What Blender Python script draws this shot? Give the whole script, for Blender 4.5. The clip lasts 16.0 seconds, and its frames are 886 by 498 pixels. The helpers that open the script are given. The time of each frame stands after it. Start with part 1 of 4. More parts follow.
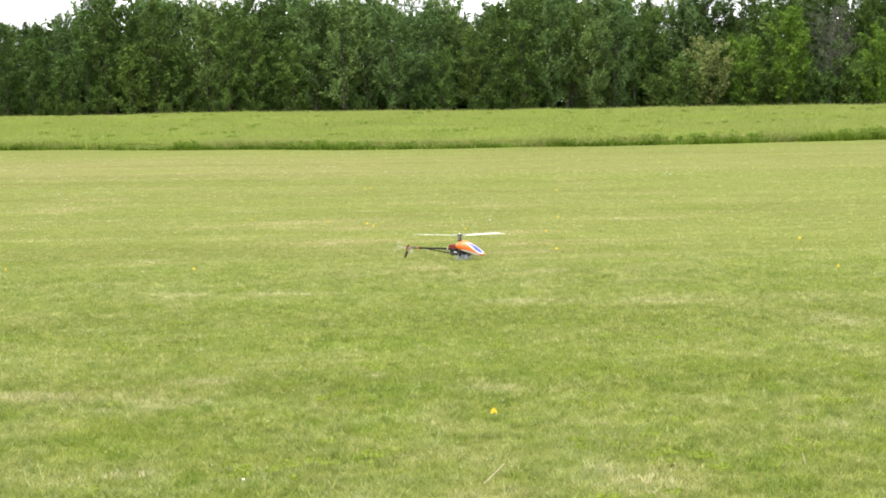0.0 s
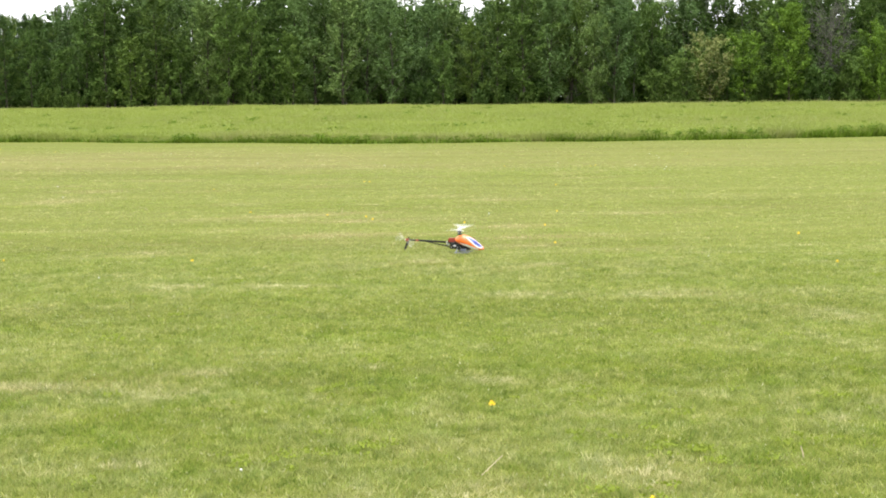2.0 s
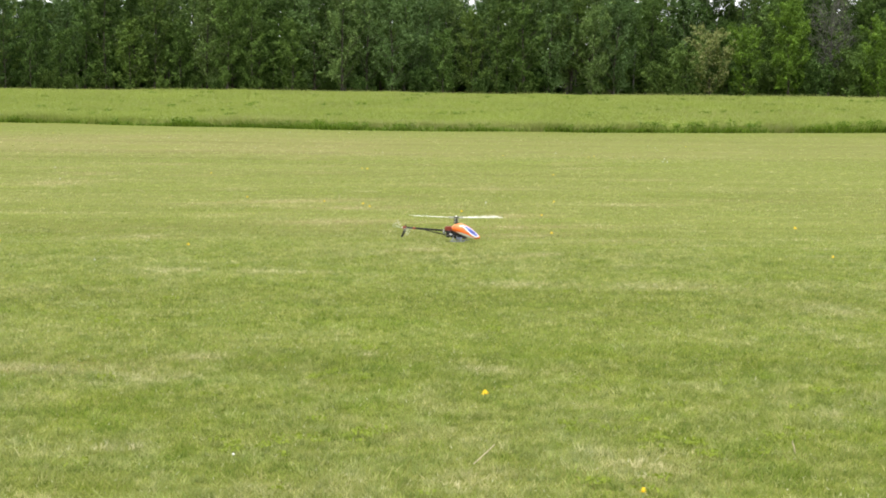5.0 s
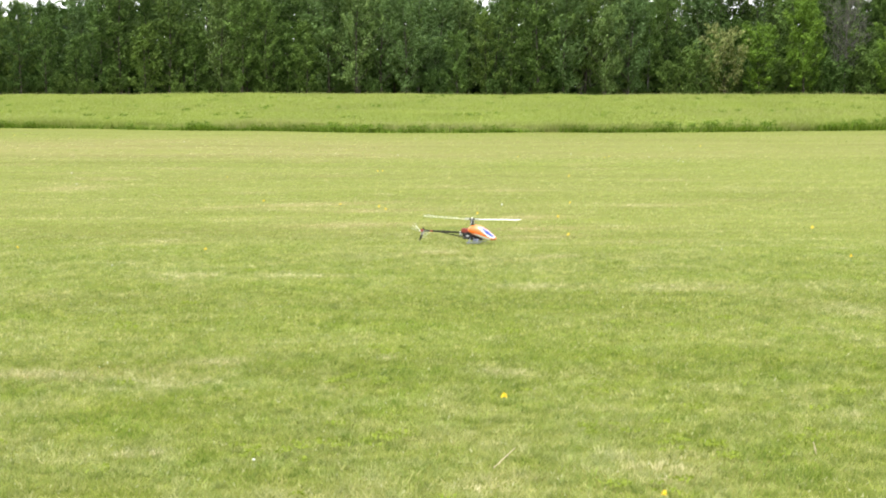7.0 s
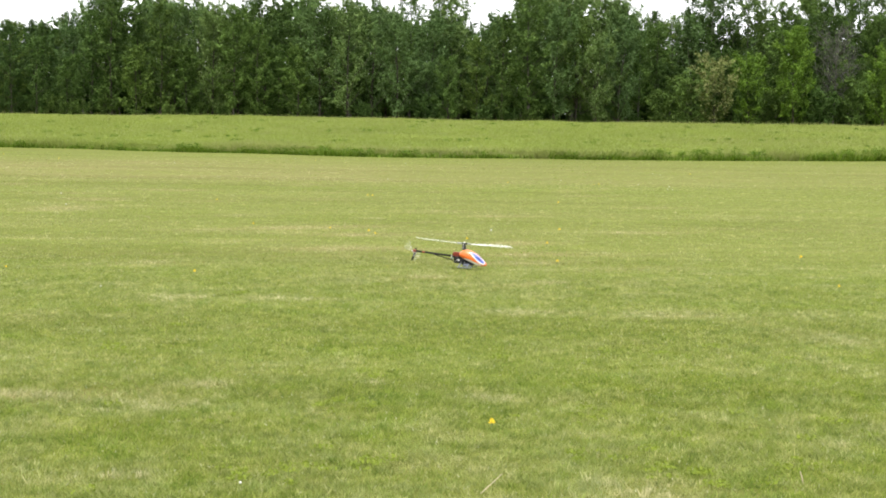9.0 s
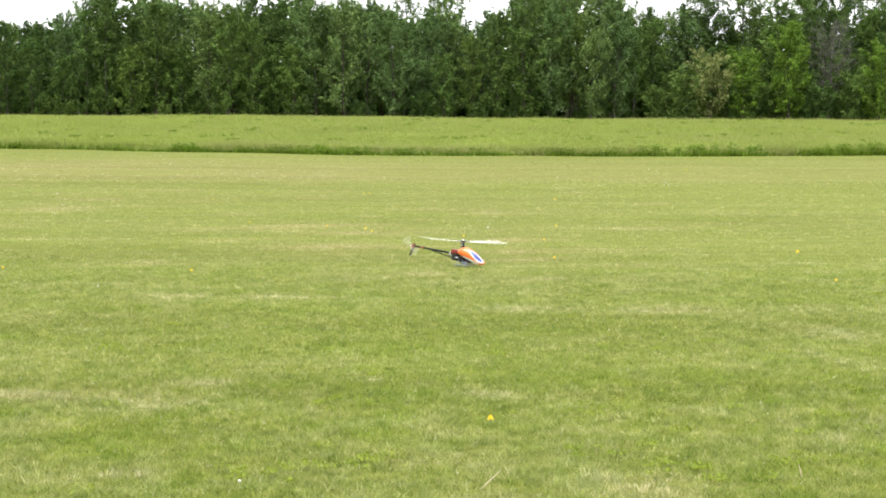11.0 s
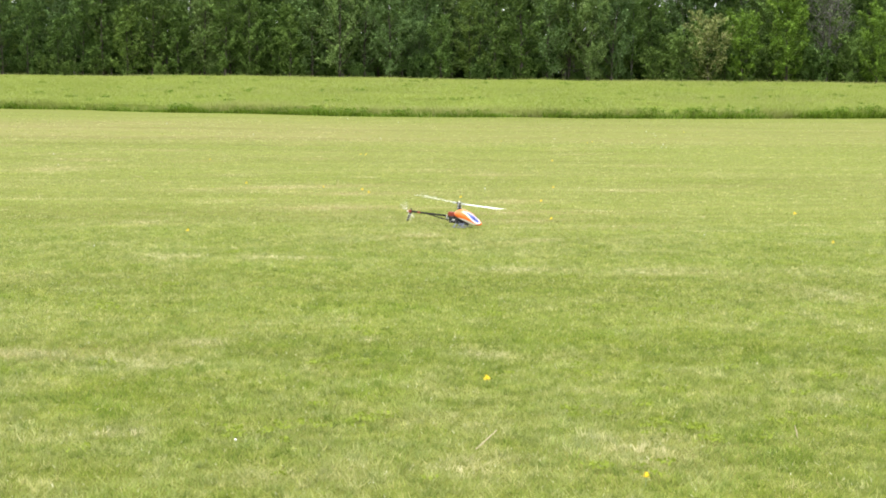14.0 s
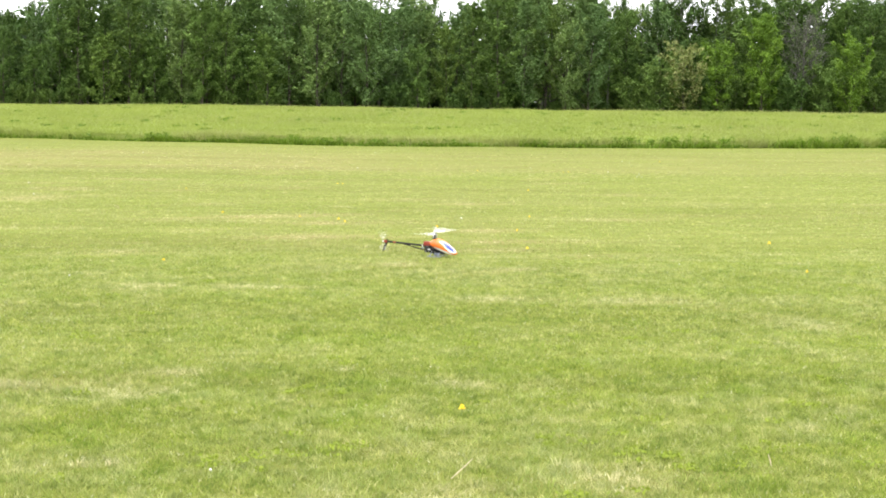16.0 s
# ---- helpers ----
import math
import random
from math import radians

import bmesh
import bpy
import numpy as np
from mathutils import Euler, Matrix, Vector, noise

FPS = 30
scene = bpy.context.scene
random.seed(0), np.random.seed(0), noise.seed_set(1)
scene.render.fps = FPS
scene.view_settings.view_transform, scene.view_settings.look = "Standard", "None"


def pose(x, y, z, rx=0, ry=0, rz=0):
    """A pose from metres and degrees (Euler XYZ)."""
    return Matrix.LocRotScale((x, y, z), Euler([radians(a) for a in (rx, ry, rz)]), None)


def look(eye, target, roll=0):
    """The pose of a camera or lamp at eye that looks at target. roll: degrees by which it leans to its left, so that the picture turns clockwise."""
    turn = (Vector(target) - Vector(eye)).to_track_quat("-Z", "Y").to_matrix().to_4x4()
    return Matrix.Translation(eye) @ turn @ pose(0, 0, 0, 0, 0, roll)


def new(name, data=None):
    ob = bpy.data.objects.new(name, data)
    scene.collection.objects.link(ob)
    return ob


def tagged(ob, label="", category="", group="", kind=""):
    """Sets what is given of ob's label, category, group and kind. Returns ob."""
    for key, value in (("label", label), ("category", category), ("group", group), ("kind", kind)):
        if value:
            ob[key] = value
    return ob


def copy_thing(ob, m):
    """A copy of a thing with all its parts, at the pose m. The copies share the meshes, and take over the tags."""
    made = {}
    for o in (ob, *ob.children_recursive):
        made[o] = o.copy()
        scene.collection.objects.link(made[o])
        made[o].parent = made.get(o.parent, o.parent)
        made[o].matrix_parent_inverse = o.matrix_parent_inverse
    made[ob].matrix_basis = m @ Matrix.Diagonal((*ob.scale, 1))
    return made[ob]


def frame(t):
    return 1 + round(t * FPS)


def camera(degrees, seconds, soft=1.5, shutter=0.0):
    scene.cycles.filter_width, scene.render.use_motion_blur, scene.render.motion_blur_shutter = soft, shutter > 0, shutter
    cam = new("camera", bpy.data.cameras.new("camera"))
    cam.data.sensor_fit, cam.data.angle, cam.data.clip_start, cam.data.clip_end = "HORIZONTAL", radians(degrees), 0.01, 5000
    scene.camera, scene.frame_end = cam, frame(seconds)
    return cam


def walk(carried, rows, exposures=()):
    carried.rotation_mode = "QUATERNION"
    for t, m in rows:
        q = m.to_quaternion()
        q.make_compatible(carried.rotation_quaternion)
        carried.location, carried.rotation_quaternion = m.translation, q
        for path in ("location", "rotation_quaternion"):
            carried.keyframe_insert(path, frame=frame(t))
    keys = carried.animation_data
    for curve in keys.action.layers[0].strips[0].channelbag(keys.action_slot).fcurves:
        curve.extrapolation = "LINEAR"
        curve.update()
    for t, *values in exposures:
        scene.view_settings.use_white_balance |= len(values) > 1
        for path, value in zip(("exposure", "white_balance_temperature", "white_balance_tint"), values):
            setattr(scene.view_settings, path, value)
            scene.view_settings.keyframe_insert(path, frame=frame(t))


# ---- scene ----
cam = camera(34.0, 16.0, soft=1.8, shutter=0.8)
# seconds, eye in metres, turn in degrees: held in the hand, standing on the lawn
CAMERA_ROWS = [
    (0.0, 0.011, -0.010, 1.454, 84.633, 0.829, -0.501),
    (0.5, 0.014, -0.001, 1.444, 84.490, 0.564, -0.784),
    (1.0, 0.020, -0.005, 1.444, 84.237, 0.467, -1.292),
    (1.5, 0.000, 0.003, 1.445, 84.297, 0.658, -0.801),
    (2.0, 0.009, 0.002, 1.438, 84.424, 0.505, -0.526),
    (2.5, 0.007, 0.004, 1.441, 84.019, 0.456, -0.365),
    (3.0, 0.009, 0.004, 1.440, 84.086, 0.042, -0.493),
    (3.5, 0.034, -0.019, 1.443, 84.511, -0.955, -0.637),
    (6.0, -0.002, 0.009, 1.438, 83.517, 0.121, -0.081),
    (6.5, -0.001, 0.001, 1.453, 83.453, 0.420, 0.223),
    (7.0, -0.000, 0.000, 1.450, 84.012, 0.000, 0.000),
    (7.5, -0.004, 0.006, 1.450, 84.421, -0.561, -0.431),
    (8.0, -0.009, -0.005, 1.455, 84.772, -0.764, -0.423),
    (8.5, -0.006, -0.010, 1.450, 85.085, -0.626, -0.274),
    (9.0, -0.005, -0.007, 1.450, 85.001, -0.788, -0.372),
    (11.5, -0.007, -0.009, 1.445, 84.866, -0.271, -0.555),
    (12.0, -0.009, -0.009, 1.449, 84.773, -0.566, -0.257),
    (12.5, -0.009, -0.005, 1.443, 84.800, -0.634, -0.144),
    (13.0, -0.009, -0.006, 1.441, 84.391, -0.534, -0.205),
    (13.5, -0.002, -0.004, 1.445, 84.023, -0.365, -0.599),
    (14.0, -0.006, 0.011, 1.434, 83.414, -0.519, -0.647),
    (14.5, -0.002, -0.003, 1.443, 83.594, -0.574, -1.061),
    (15.0, -0.004, -0.006, 1.442, 83.975, -0.973, -1.090),
    (15.5, -0.004, -0.006, 1.443, 84.452, -0.858, -1.300),
    (16.0, 0.000, -0.011, 1.439, 84.572, -0.615, -1.557),
]
EXPOSURES = [(0.0, 1.22), (0.5, 1.02), (1.0, 1.05), (1.5, 1.23), (2.0, 1.20), (2.5, 1.21), (3.0, 1.20), (3.5, 1.36), (4.8, 1.05), (6.0, 0.78), (6.5, 1.09), (7.0, 1.36), (7.5, 1.35), (8.0, 1.37),
             (8.5, 1.35), (9.0, 1.02), (10.2, 1.14), (11.5, 1.18), (12.0, 1.04), (12.5, 1.03), (13.0, 1.03), (13.5, 1.32), (14.0, 1.32), (14.5, 1.28), (15.0, 1.34), (15.5, 1.47), (16.0, 1.48)]
walk(cam, [(t, pose(x, y, z, rx, ry, rz)) for t, x, y, z, rx, ry, rz in CAMERA_ROWS], EXPOSURES)

# ---------------------------------------------------------------- light: bright overcast sky
SUN_ELEVATION, SUN_AZIMUTH = 68.0, -35.0
world = bpy.data.worlds.new("world")
scene.world = world
world.use_nodes = True
wn, wl = world.node_tree.nodes, world.node_tree.links
sky = wn.new("ShaderNodeTexSky")
sky.sky_type, sky.sun_disc = "NISHITA", False
sky.sun_elevation, sky.sun_rotation = radians(SUN_ELEVATION), radians(180 + SUN_AZIMUTH)
sky.dust_density, sky.air_density, sky.ozone_density = 2.0, 1.0, 1.0
grey = wn.new("ShaderNodeHueSaturation")
grey.inputs["Saturation"].default_value = 0.18
wl.new(sky.outputs[0], grey.inputs["Color"])
cloud = wn.new("ShaderNodeMix")
cloud.data_type = "RGBA"
cloud.inputs[0].default_value, cloud.inputs[7].default_value = 0.75, (7.0, 7.05, 7.2, 1)
wl.new(grey.outputs[0], cloud.inputs[6])
wl.new(cloud.outputs[2], wn["Background"].inputs["Color"])
wn["Background"].inputs["Strength"].default_value = 0.15
sun_data = bpy.data.lights.new("sun", "SUN")
sun_data.energy, sun_data.angle, sun_data.color = 2.0, radians(12), (1.0, 0.96, 0.88)
sun = new("sun", sun_data)
sun.matrix_world = look((0, 0, 40), (40 * math.sin(radians(-SUN_AZIMUTH)) / math.tan(radians(SUN_ELEVATION)), 40 * math.cos(radians(SUN_AZIMUTH)) / math.tan(radians(SUN_ELEVATION)), 0))


# ---------------------------------------------------------------- materials
def node_material(name):
    m = bpy.data.materials.new(name)
    m.use_nodes = True
    return m, m.node_tree.nodes, m.node_tree.links, m.node_tree.nodes["Principled BSDF"]


def ramp(nodes, stops):
    r = nodes.new("ShaderNodeValToRGB")
    while len(r.color_ramp.elements) < len(stops):
        r.color_ramp.elements.new(0.5)
    for e, (at, c) in zip(r.color_ramp.elements, stops):
        e.position, e.color = at, (*c, 1)
    return r


def mixed(nodes, links, a, b, factor, kind="MIX"):
    """A colour mix; a, b and factor are sockets or values."""
    n = nodes.new("ShaderNodeMix")
    n.data_type, n.blend_type = "RGBA", kind
    for socket, value in ((n.inputs[0], factor), (n.inputs[6], a), (n.inputs[7], b)):
        if isinstance(value, bpy.types.NodeSocket):
            links.new(value, socket)
        else:
            socket.default_value = value if isinstance(value, float) else (*value, 1)
    return n.outputs[2]


def noise_tex(nodes, links, scale, detail=4.0, rough=0.6):
    co = nodes.new("ShaderNodeTexCoord")
    n = nodes.new("ShaderNodeTexNoise")
    n.inputs["Scale"].default_value, n.inputs["Detail"].default_value, n.inputs["Roughness"].default_value = scale, detail, rough
    links.new(co.outputs["Object"], n.inputs["Vector"])
    return n.outputs["Fac"]


def plain(name, colour, rough=0.5, metal=0.0, scale=60.0, vary=0.12, bump=0.05, coat=0.0):
    """Paint, plastic or metal with slight unevenness of colour and relief."""
    m, nodes, links, b = node_material(name)
    fac = noise_tex(nodes, links, scale)
    low = tuple(c * (1 - vary) for c in colour)
    links.new(mixed(nodes, links, low, colour, fac), b.inputs["Base Color"])
    b.inputs["Roughness"].default_value, b.inputs["Metallic"].default_value = rough, metal
    b.inputs["Coat Weight"].default_value = coat
    bm_node = nodes.new("ShaderNodeBump")
    bm_node.inputs["Strength"].default_value, bm_node.inputs["Distance"].default_value = bump, 0.002
    links.new(fac, bm_node.inputs["Height"])
    links.new(bm_node.outputs[0], b.inputs["Normal"])
    return m


def mown_streaks(nodes, links, colour, strength=1.0):
    """Long faint bands and short pale streaks that the mower left across the lawn."""
    for size, stops in (((0.07, 0.55, 0.0), [(0.36, (0.89, 0.875, 0.85)), (0.5, (1, 1, 1)), (0.66, (1.07, 1.07, 1.10))]),
                        ((0.55, 3.0, 0.0), [(0.36, (0.94, 0.95, 0.91)), (0.54, (1, 1, 1)), (0.70, (1.17, 1.14, 1.28))])):
        co = nodes.new("ShaderNodeTexCoord")
        stretch = nodes.new("ShaderNodeMapping")
        stretch.inputs["Scale"].default_value = size
        links.new(co.outputs["Object"], stretch.inputs["Vector"])
        streak = nodes.new("ShaderNodeTexNoise")
        streak.inputs["Scale"].default_value, streak.inputs["Detail"].default_value = 1.0, 5.0
        links.new(stretch.outputs[0], streak.inputs["Vector"])
        bands = ramp(nodes, stops)
        links.new(streak.outputs["Fac"], bands.inputs[0])
        colour = mixed(nodes, links, colour, bands.outputs[0], strength, "MULTIPLY")
    return colour


def foliage(name, shades, through_light=0.28, patch_scale=0.5, tree_vary=0.25, dry=None, rough=0.55, upright=0.0, mottle=0.0, tufted=False, clumps=False):
    """Leaves or blades: a shade for each blade or leaf, larger patches, and light that passes through."""
    m, nodes, links, b = node_material(name)
    geo = nodes.new("ShaderNodeNewGeometry")
    shade = ramp(nodes, [(i / max(1, len(shades) - 1), c) for i, c in enumerate(shades)])
    links.new(geo.outputs["Random Per Island"], shade.inputs[0])
    colour = shade.outputs[0]
    if dry:
        at = nodes.new("ShaderNodeAttribute")
        at.attribute_name = "dryness"
        colour = mixed(nodes, links, colour, dry, at.outputs["Fac"])
    if tufted:
        tone = nodes.new("ShaderNodeAttribute")
        tone.attribute_name = "tone"
        tones = ramp(nodes, [(0.0, (0.46, 0.56, 0.40)), (0.5, (1, 1, 1)), (1.0, (1.62, 1.50, 1.95))])
        links.new(tone.outputs["Fac"], tones.inputs[0])
        colour = mixed(nodes, links, colour, tones.outputs[0], 1.0, "MULTIPLY")
    patch = ramp(nodes, [(0.3, (0.82, 0.84, 0.8)), (0.7, (1.0, 1.0, 1.0))])
    links.new(noise_tex(nodes, links, patch_scale), patch.inputs[0])
    colour = mixed(nodes, links, colour, patch.outputs[0], 1.0, "MULTIPLY")
    if clumps:
        # lighter and darker clumps through the crown, set by noise alone
        young = ramp(nodes, [(0.36, (0.66, 0.68, 0.68)), (0.5, (0.95, 0.96, 0.96)), (0.66, (1.32, 1.24, 1.34))])
        links.new(noise_tex(nodes, links, 1.7, 3.0, 0.5), young.inputs[0])
        colour = mixed(nodes, links, colour, young.outputs[0], 1.0, "MULTIPLY")
    if mottle:
        for scale, stops in ((2.6, [(0.32, (0.90, 0.98, 0.88)), (0.5, (1, 1, 1)), (0.68, (1.10, 1.05, 1.10))]), (17.0, [(0.3, (0.84, 0.88, 0.82)), (0.5, (1, 1, 1)), (0.70, (1.14, 1.10, 1.16))])):
            spots = ramp(nodes, stops)
            links.new(noise_tex(nodes, links, scale, 3.0, 0.55), spots.inputs[0])
            colour = mixed(nodes, links, colour, spots.outputs[0], mottle, "MULTIPLY")
        colour = mown_streaks(nodes, links, colour, 0.45)
    if tree_vary:
        info = nodes.new("ShaderNodeObjectInfo")
        own = ramp(nodes, [(0, (1 - tree_vary, 1 - tree_vary * 0.8, 1 - tree_vary * 0.6)), (0.5, (1, 1, 1)), (1, (1 + tree_vary * 0.6, 1 + tree_vary * 0.3, 1.0))])
        links.new(info.outputs["Random"], own.inputs[0])
        colour = mixed(nodes, links, colour, own.outputs[0], 1.0, "MULTIPLY")
    links.new(colour, b.inputs["Base Color"])
    b.inputs["Roughness"].default_value = rough
    b.inputs["Specular IOR Level"].default_value = 0.08 if clumps else 0.14
    tl = nodes.new("ShaderNodeBsdfTranslucent")
    links.new(colour, tl.inputs["Color"])
    if upright:
        own_n = nodes.new("ShaderNodeVectorMath")
        own_n.operation = "SCALE"
        own_n.inputs["Scale"].default_value = 1 - upright
        links.new(geo.outputs["Normal"], own_n.inputs[0])
        sum_n = nodes.new("ShaderNodeVectorMath")
        sum_n.operation, sum_n.inputs[1].default_value = "ADD", (0, 0, upright)
        links.new(own_n.outputs[0], sum_n.inputs[0])
        unit_n = nodes.new("ShaderNodeVectorMath")
        unit_n.operation = "NORMALIZE"
        links.new(sum_n.outputs[0], unit_n.inputs[0])
        links.new(unit_n.outputs[0], b.inputs["Normal"])
    mx = nodes.new("ShaderNodeMixShader")
    mx.inputs[0].default_value = through_light
    links.new(b.outputs[0], mx.inputs[1])
    links.new(tl.outputs[0], mx.inputs[2])
    links.new(mx.outputs[0], nodes["Material Output"].inputs["Surface"])
    return m


def ground_material():
    m, nodes, links, b = node_material("turf_ground")
    at = nodes.new("ShaderNodeAttribute")
    at.attribute_name = "dryness"
    fine = ramp(nodes, [(0.30, (0.070, 0.098, 0.008)), (0.5, (0.100, 0.133, 0.014)), (0.70, (0.142, 0.168, 0.028))])
    links.new(noise_tex(nodes, links, 5.0, 6.0, 0.75), fine.inputs[0])
    colour = mixed(nodes, links, fine.outputs[0], (0.176, 0.154, 0.058), at.outputs["Fac"])
    co = nodes.new("ShaderNodeTexCoord")
    stretch = nodes.new("ShaderNodeMapping")
    stretch.inputs["Scale"].default_value = (0.9, 3.2, 1.0)
    links.new(co.outputs["Object"], stretch.inputs["Vector"])
    streak = nodes.new("ShaderNodeTexNoise")
    streak.inputs["Scale"].default_value, streak.inputs["Detail"].default_value = 1.0, 5.0
    links.new(stretch.outputs[0], streak.inputs["Vector"])
    rows = ramp(nodes, [(0.32, (0.90, 0.91, 0.88)), (0.5, (0.97, 0.97, 0.96)), (0.68, (1.08, 1.07, 1.06))])
    links.new(streak.outputs["Fac"], rows.inputs[0])
    colour = mixed(nodes, links, colour, rows.outputs[0], 1.0, "MULTIPLY")
    links.new(mown_streaks(nodes, links, colour), b.inputs["Base Color"])
    b.inputs["Roughness"].default_value = 0.95
    b.inputs["Specular IOR Level"].default_value = 0.1
    bump = nodes.new("ShaderNodeBump")
    bump.inputs["Strength"].default_value, bump.inputs["Distance"].default_value = 0.4, 0.02
    links.new(noise_tex(nodes, links, 25.0, 5.0, 0.7), bump.inputs["Height"])
    links.new(bump.outputs[0], b.inputs["Normal"])
    return m


def bark_material(name, dark, light):
    m, nodes, links, b = node_material(name)
    r = ramp(nodes, [(0.35, dark), (0.7, light)])
    fac = noise_tex(nodes, links, 9.0, 6.0, 0.7)
    links.new(fac, r.inputs[0])
    links.new(r.outputs[0], b.inputs["Base Color"])
    b.inputs["Roughness"].default_value = 0.9
    bump = nodes.new("ShaderNodeBump")
    bump.inputs["Strength"].default_value, bump.inputs["Distance"].default_value = 0.7, 0.03
    links.new(fac, bump.inputs["Height"])
    links.new(bump.outputs[0], b.inputs["Normal"])
    return m


TURF = ground_material()
LAWN = foliage("lawn_blade", [(0.142, 0.204, 0.021), (0.186, 0.248, 0.031), (0.222, 0.276, 0.042), (0.305, 0.315, 0.095)], 0.5, 4.5, 0, (0.44, 0.43, 0.21), upright=0.3, mottle=0.9, tufted=True)
GLINT_FLECK = foliage("glint_fleck", [(0.30, 0.31, 0.13), (0.38, 0.38, 0.20), (0.50, 0.50, 0.33)], 0.2, 3.0, 0)
HAY = foliage("tall_grass_blade", [(0.212, 0.290, 0.034), (0.226, 0.302, 0.040), (0.242, 0.314, 0.048)], 0.4, 0.22, 0, (0.29, 0.29, 0.11), upright=0.6)
WEED = foliage("weed_leaf", [(0.085, 0.155, 0.010), (0.12, 0.20, 0.016), (0.17, 0.25, 0.026)], 0.35, 0.8, 0, upright=0.2)
CLOVER = foliage("clover_leaf", [(0.17, 0.23, 0.022), (0.20, 0.26, 0.028), (0.24, 0.295, 0.036)], 0.3, 2.0, 0, upright=0.3)
LEAF_MID = foliage("leaf_mid_green", [(0.064, 0.119, 0.022), (0.104, 0.176, 0.036), (0.161, 0.247, 0.061)], 0.24, clumps=True)
LEAF_DARK = foliage("leaf_dark_green", [(0.043, 0.082, 0.016), (0.071, 0.127, 0.027), (0.116, 0.183, 0.046)], 0.22, clumps=True)
LEAF_SILVER = foliage("leaf_grey_green", [(0.083, 0.147, 0.036), (0.129, 0.21, 0.058), (0.2, 0.292, 0.108)], 0.22, clumps=True)
LEAF_BRIGHT = foliage("leaf_bright_green", [(0.087, 0.162, 0.019), (0.129, 0.226, 0.028), (0.179, 0.282, 0.041)], tree_vary=0, clumps=True)
LEAF_SHRUB = foliage("leaf_shrub_green", [(0.061, 0.116, 0.024), (0.096, 0.163, 0.036), (0.142, 0.22, 0.058)], 0.24, clumps=True)
LEAF_BLOOM = foliage("leaf_pale_blossom", [(0.09, 0.14, 0.025), (0.20, 0.235, 0.07), (0.36, 0.36, 0.16)], tree_vary=0)
BARK = bark_material("bark_brown", (0.030, 0.026, 0.018), (0.085, 0.075, 0.055))
BARK_GREY = bark_material("bark_grey", (0.055, 0.052, 0.044), (0.138, 0.134, 0.116))
ORANGE = plain("orange_paint", (0.78, 0.155, 0.02), 0.32, coat=0.5)
WHITE = plain("white_paint", (0.80, 0.79, 0.78), 0.3, coat=0.4)
BLUE = plain("blue_paint", (0.13, 0.17, 0.56), 0.22, coat=0.6)
NAVY = plain("navy_paint", (0.02, 0.03, 0.16), 0.2, coat=0.6)
RED = plain("red_metal", (0.27, 0.04, 0.025), 0.35, 0.3)
CARBON = plain("carbon_fibre", (0.016, 0.016, 0.018), 0.7, scale=300)
CARBON.node_tree.nodes["Principled BSDF"].inputs["Specular IOR Level"].default_value = 0.15
BLACK = plain("black_plastic", (0.025, 0.025, 0.028), 0.5)
SILVER = plain("brushed_aluminium", (0.62, 0.63, 0.65), 0.35, 0.9, 200)
SKID_GREY = plain("pale_grey_plastic", (0.17, 0.19, 0.25), 0.5)
BLADE_WHITE = plain("white_blade_gelcoat", (0.80, 0.80, 0.79), 0.35, scale=20)
PETAL = plain("dandelion_yellow", (0.80, 0.57, 0.015), 0.7, scale=200)
CLOCK = plain("seed_head_white", (0.62, 0.62, 0.57), 0.9, scale=200)
STEM = plain("flower_stem_green", (0.17, 0.22, 0.07), 0.6)
STRAW = plain("dry_straw", (0.40, 0.34, 0.22), 0.7, scale=90)


# ---------------------------------------------------------------- mesh helpers
def fast_mesh(name, verts, faces, material, attribute=None, tone=None):
    """A mesh from arrays: verts (n, 3), faces (m, 3 or 4)."""
    me = bpy.data.meshes.new(name)
    n, k = faces.shape
    me.vertices.add(len(verts))
    me.vertices.foreach_set("co", np.asarray(verts, np.float32).ravel())
    me.loops.add(n * k)
    me.loops.foreach_set("vertex_index", np.asarray(faces, np.int32).ravel())
    me.polygons.add(n)
    me.polygons.foreach_set("loop_start", np.arange(0, n * k, k, dtype=np.int32))
    for key, values in (("dryness", attribute), ("tone", tone)):
        if values is not None:
            me.attributes.new(key, "FLOAT", "POINT").data.foreach_set("value", np.asarray(values, np.float32))
    me.update()
    me.materials.append(material)
    return me


def part(name, bm, material, parent, label=""):
    """Links a bmesh as one mesh object under a thing or a part."""
    me = bpy.data.meshes.new(name)
    bm.to_mesh(me)
    bm.free()
    for mat in material if isinstance(material, (list, tuple)) else [material]:
        me.materials.append(mat)
    ob = new(name, me)
    ob.parent = parent
    return tagged(ob, label)


def smooth(ob, on=True):
    ob.data.polygons.foreach_set("use_smooth", [on] * len(ob.data.polygons))
    return ob


def box(sx, sy, sz, at=(0, 0, 0), bevel=0.0, turn=None):
    bm = bmesh.new()
    m = Matrix.Translation(at) @ (turn or Matrix.Identity(4)) @ Matrix.Diagonal((sx, sy, sz, 1))
    bmesh.ops.create_cube(bm, size=1.0, matrix=m)
    if bevel:
        bmesh.ops.bevel(bm, geom=bm.edges[:], offset=bevel, segments=2, affect="EDGES")
    return bm


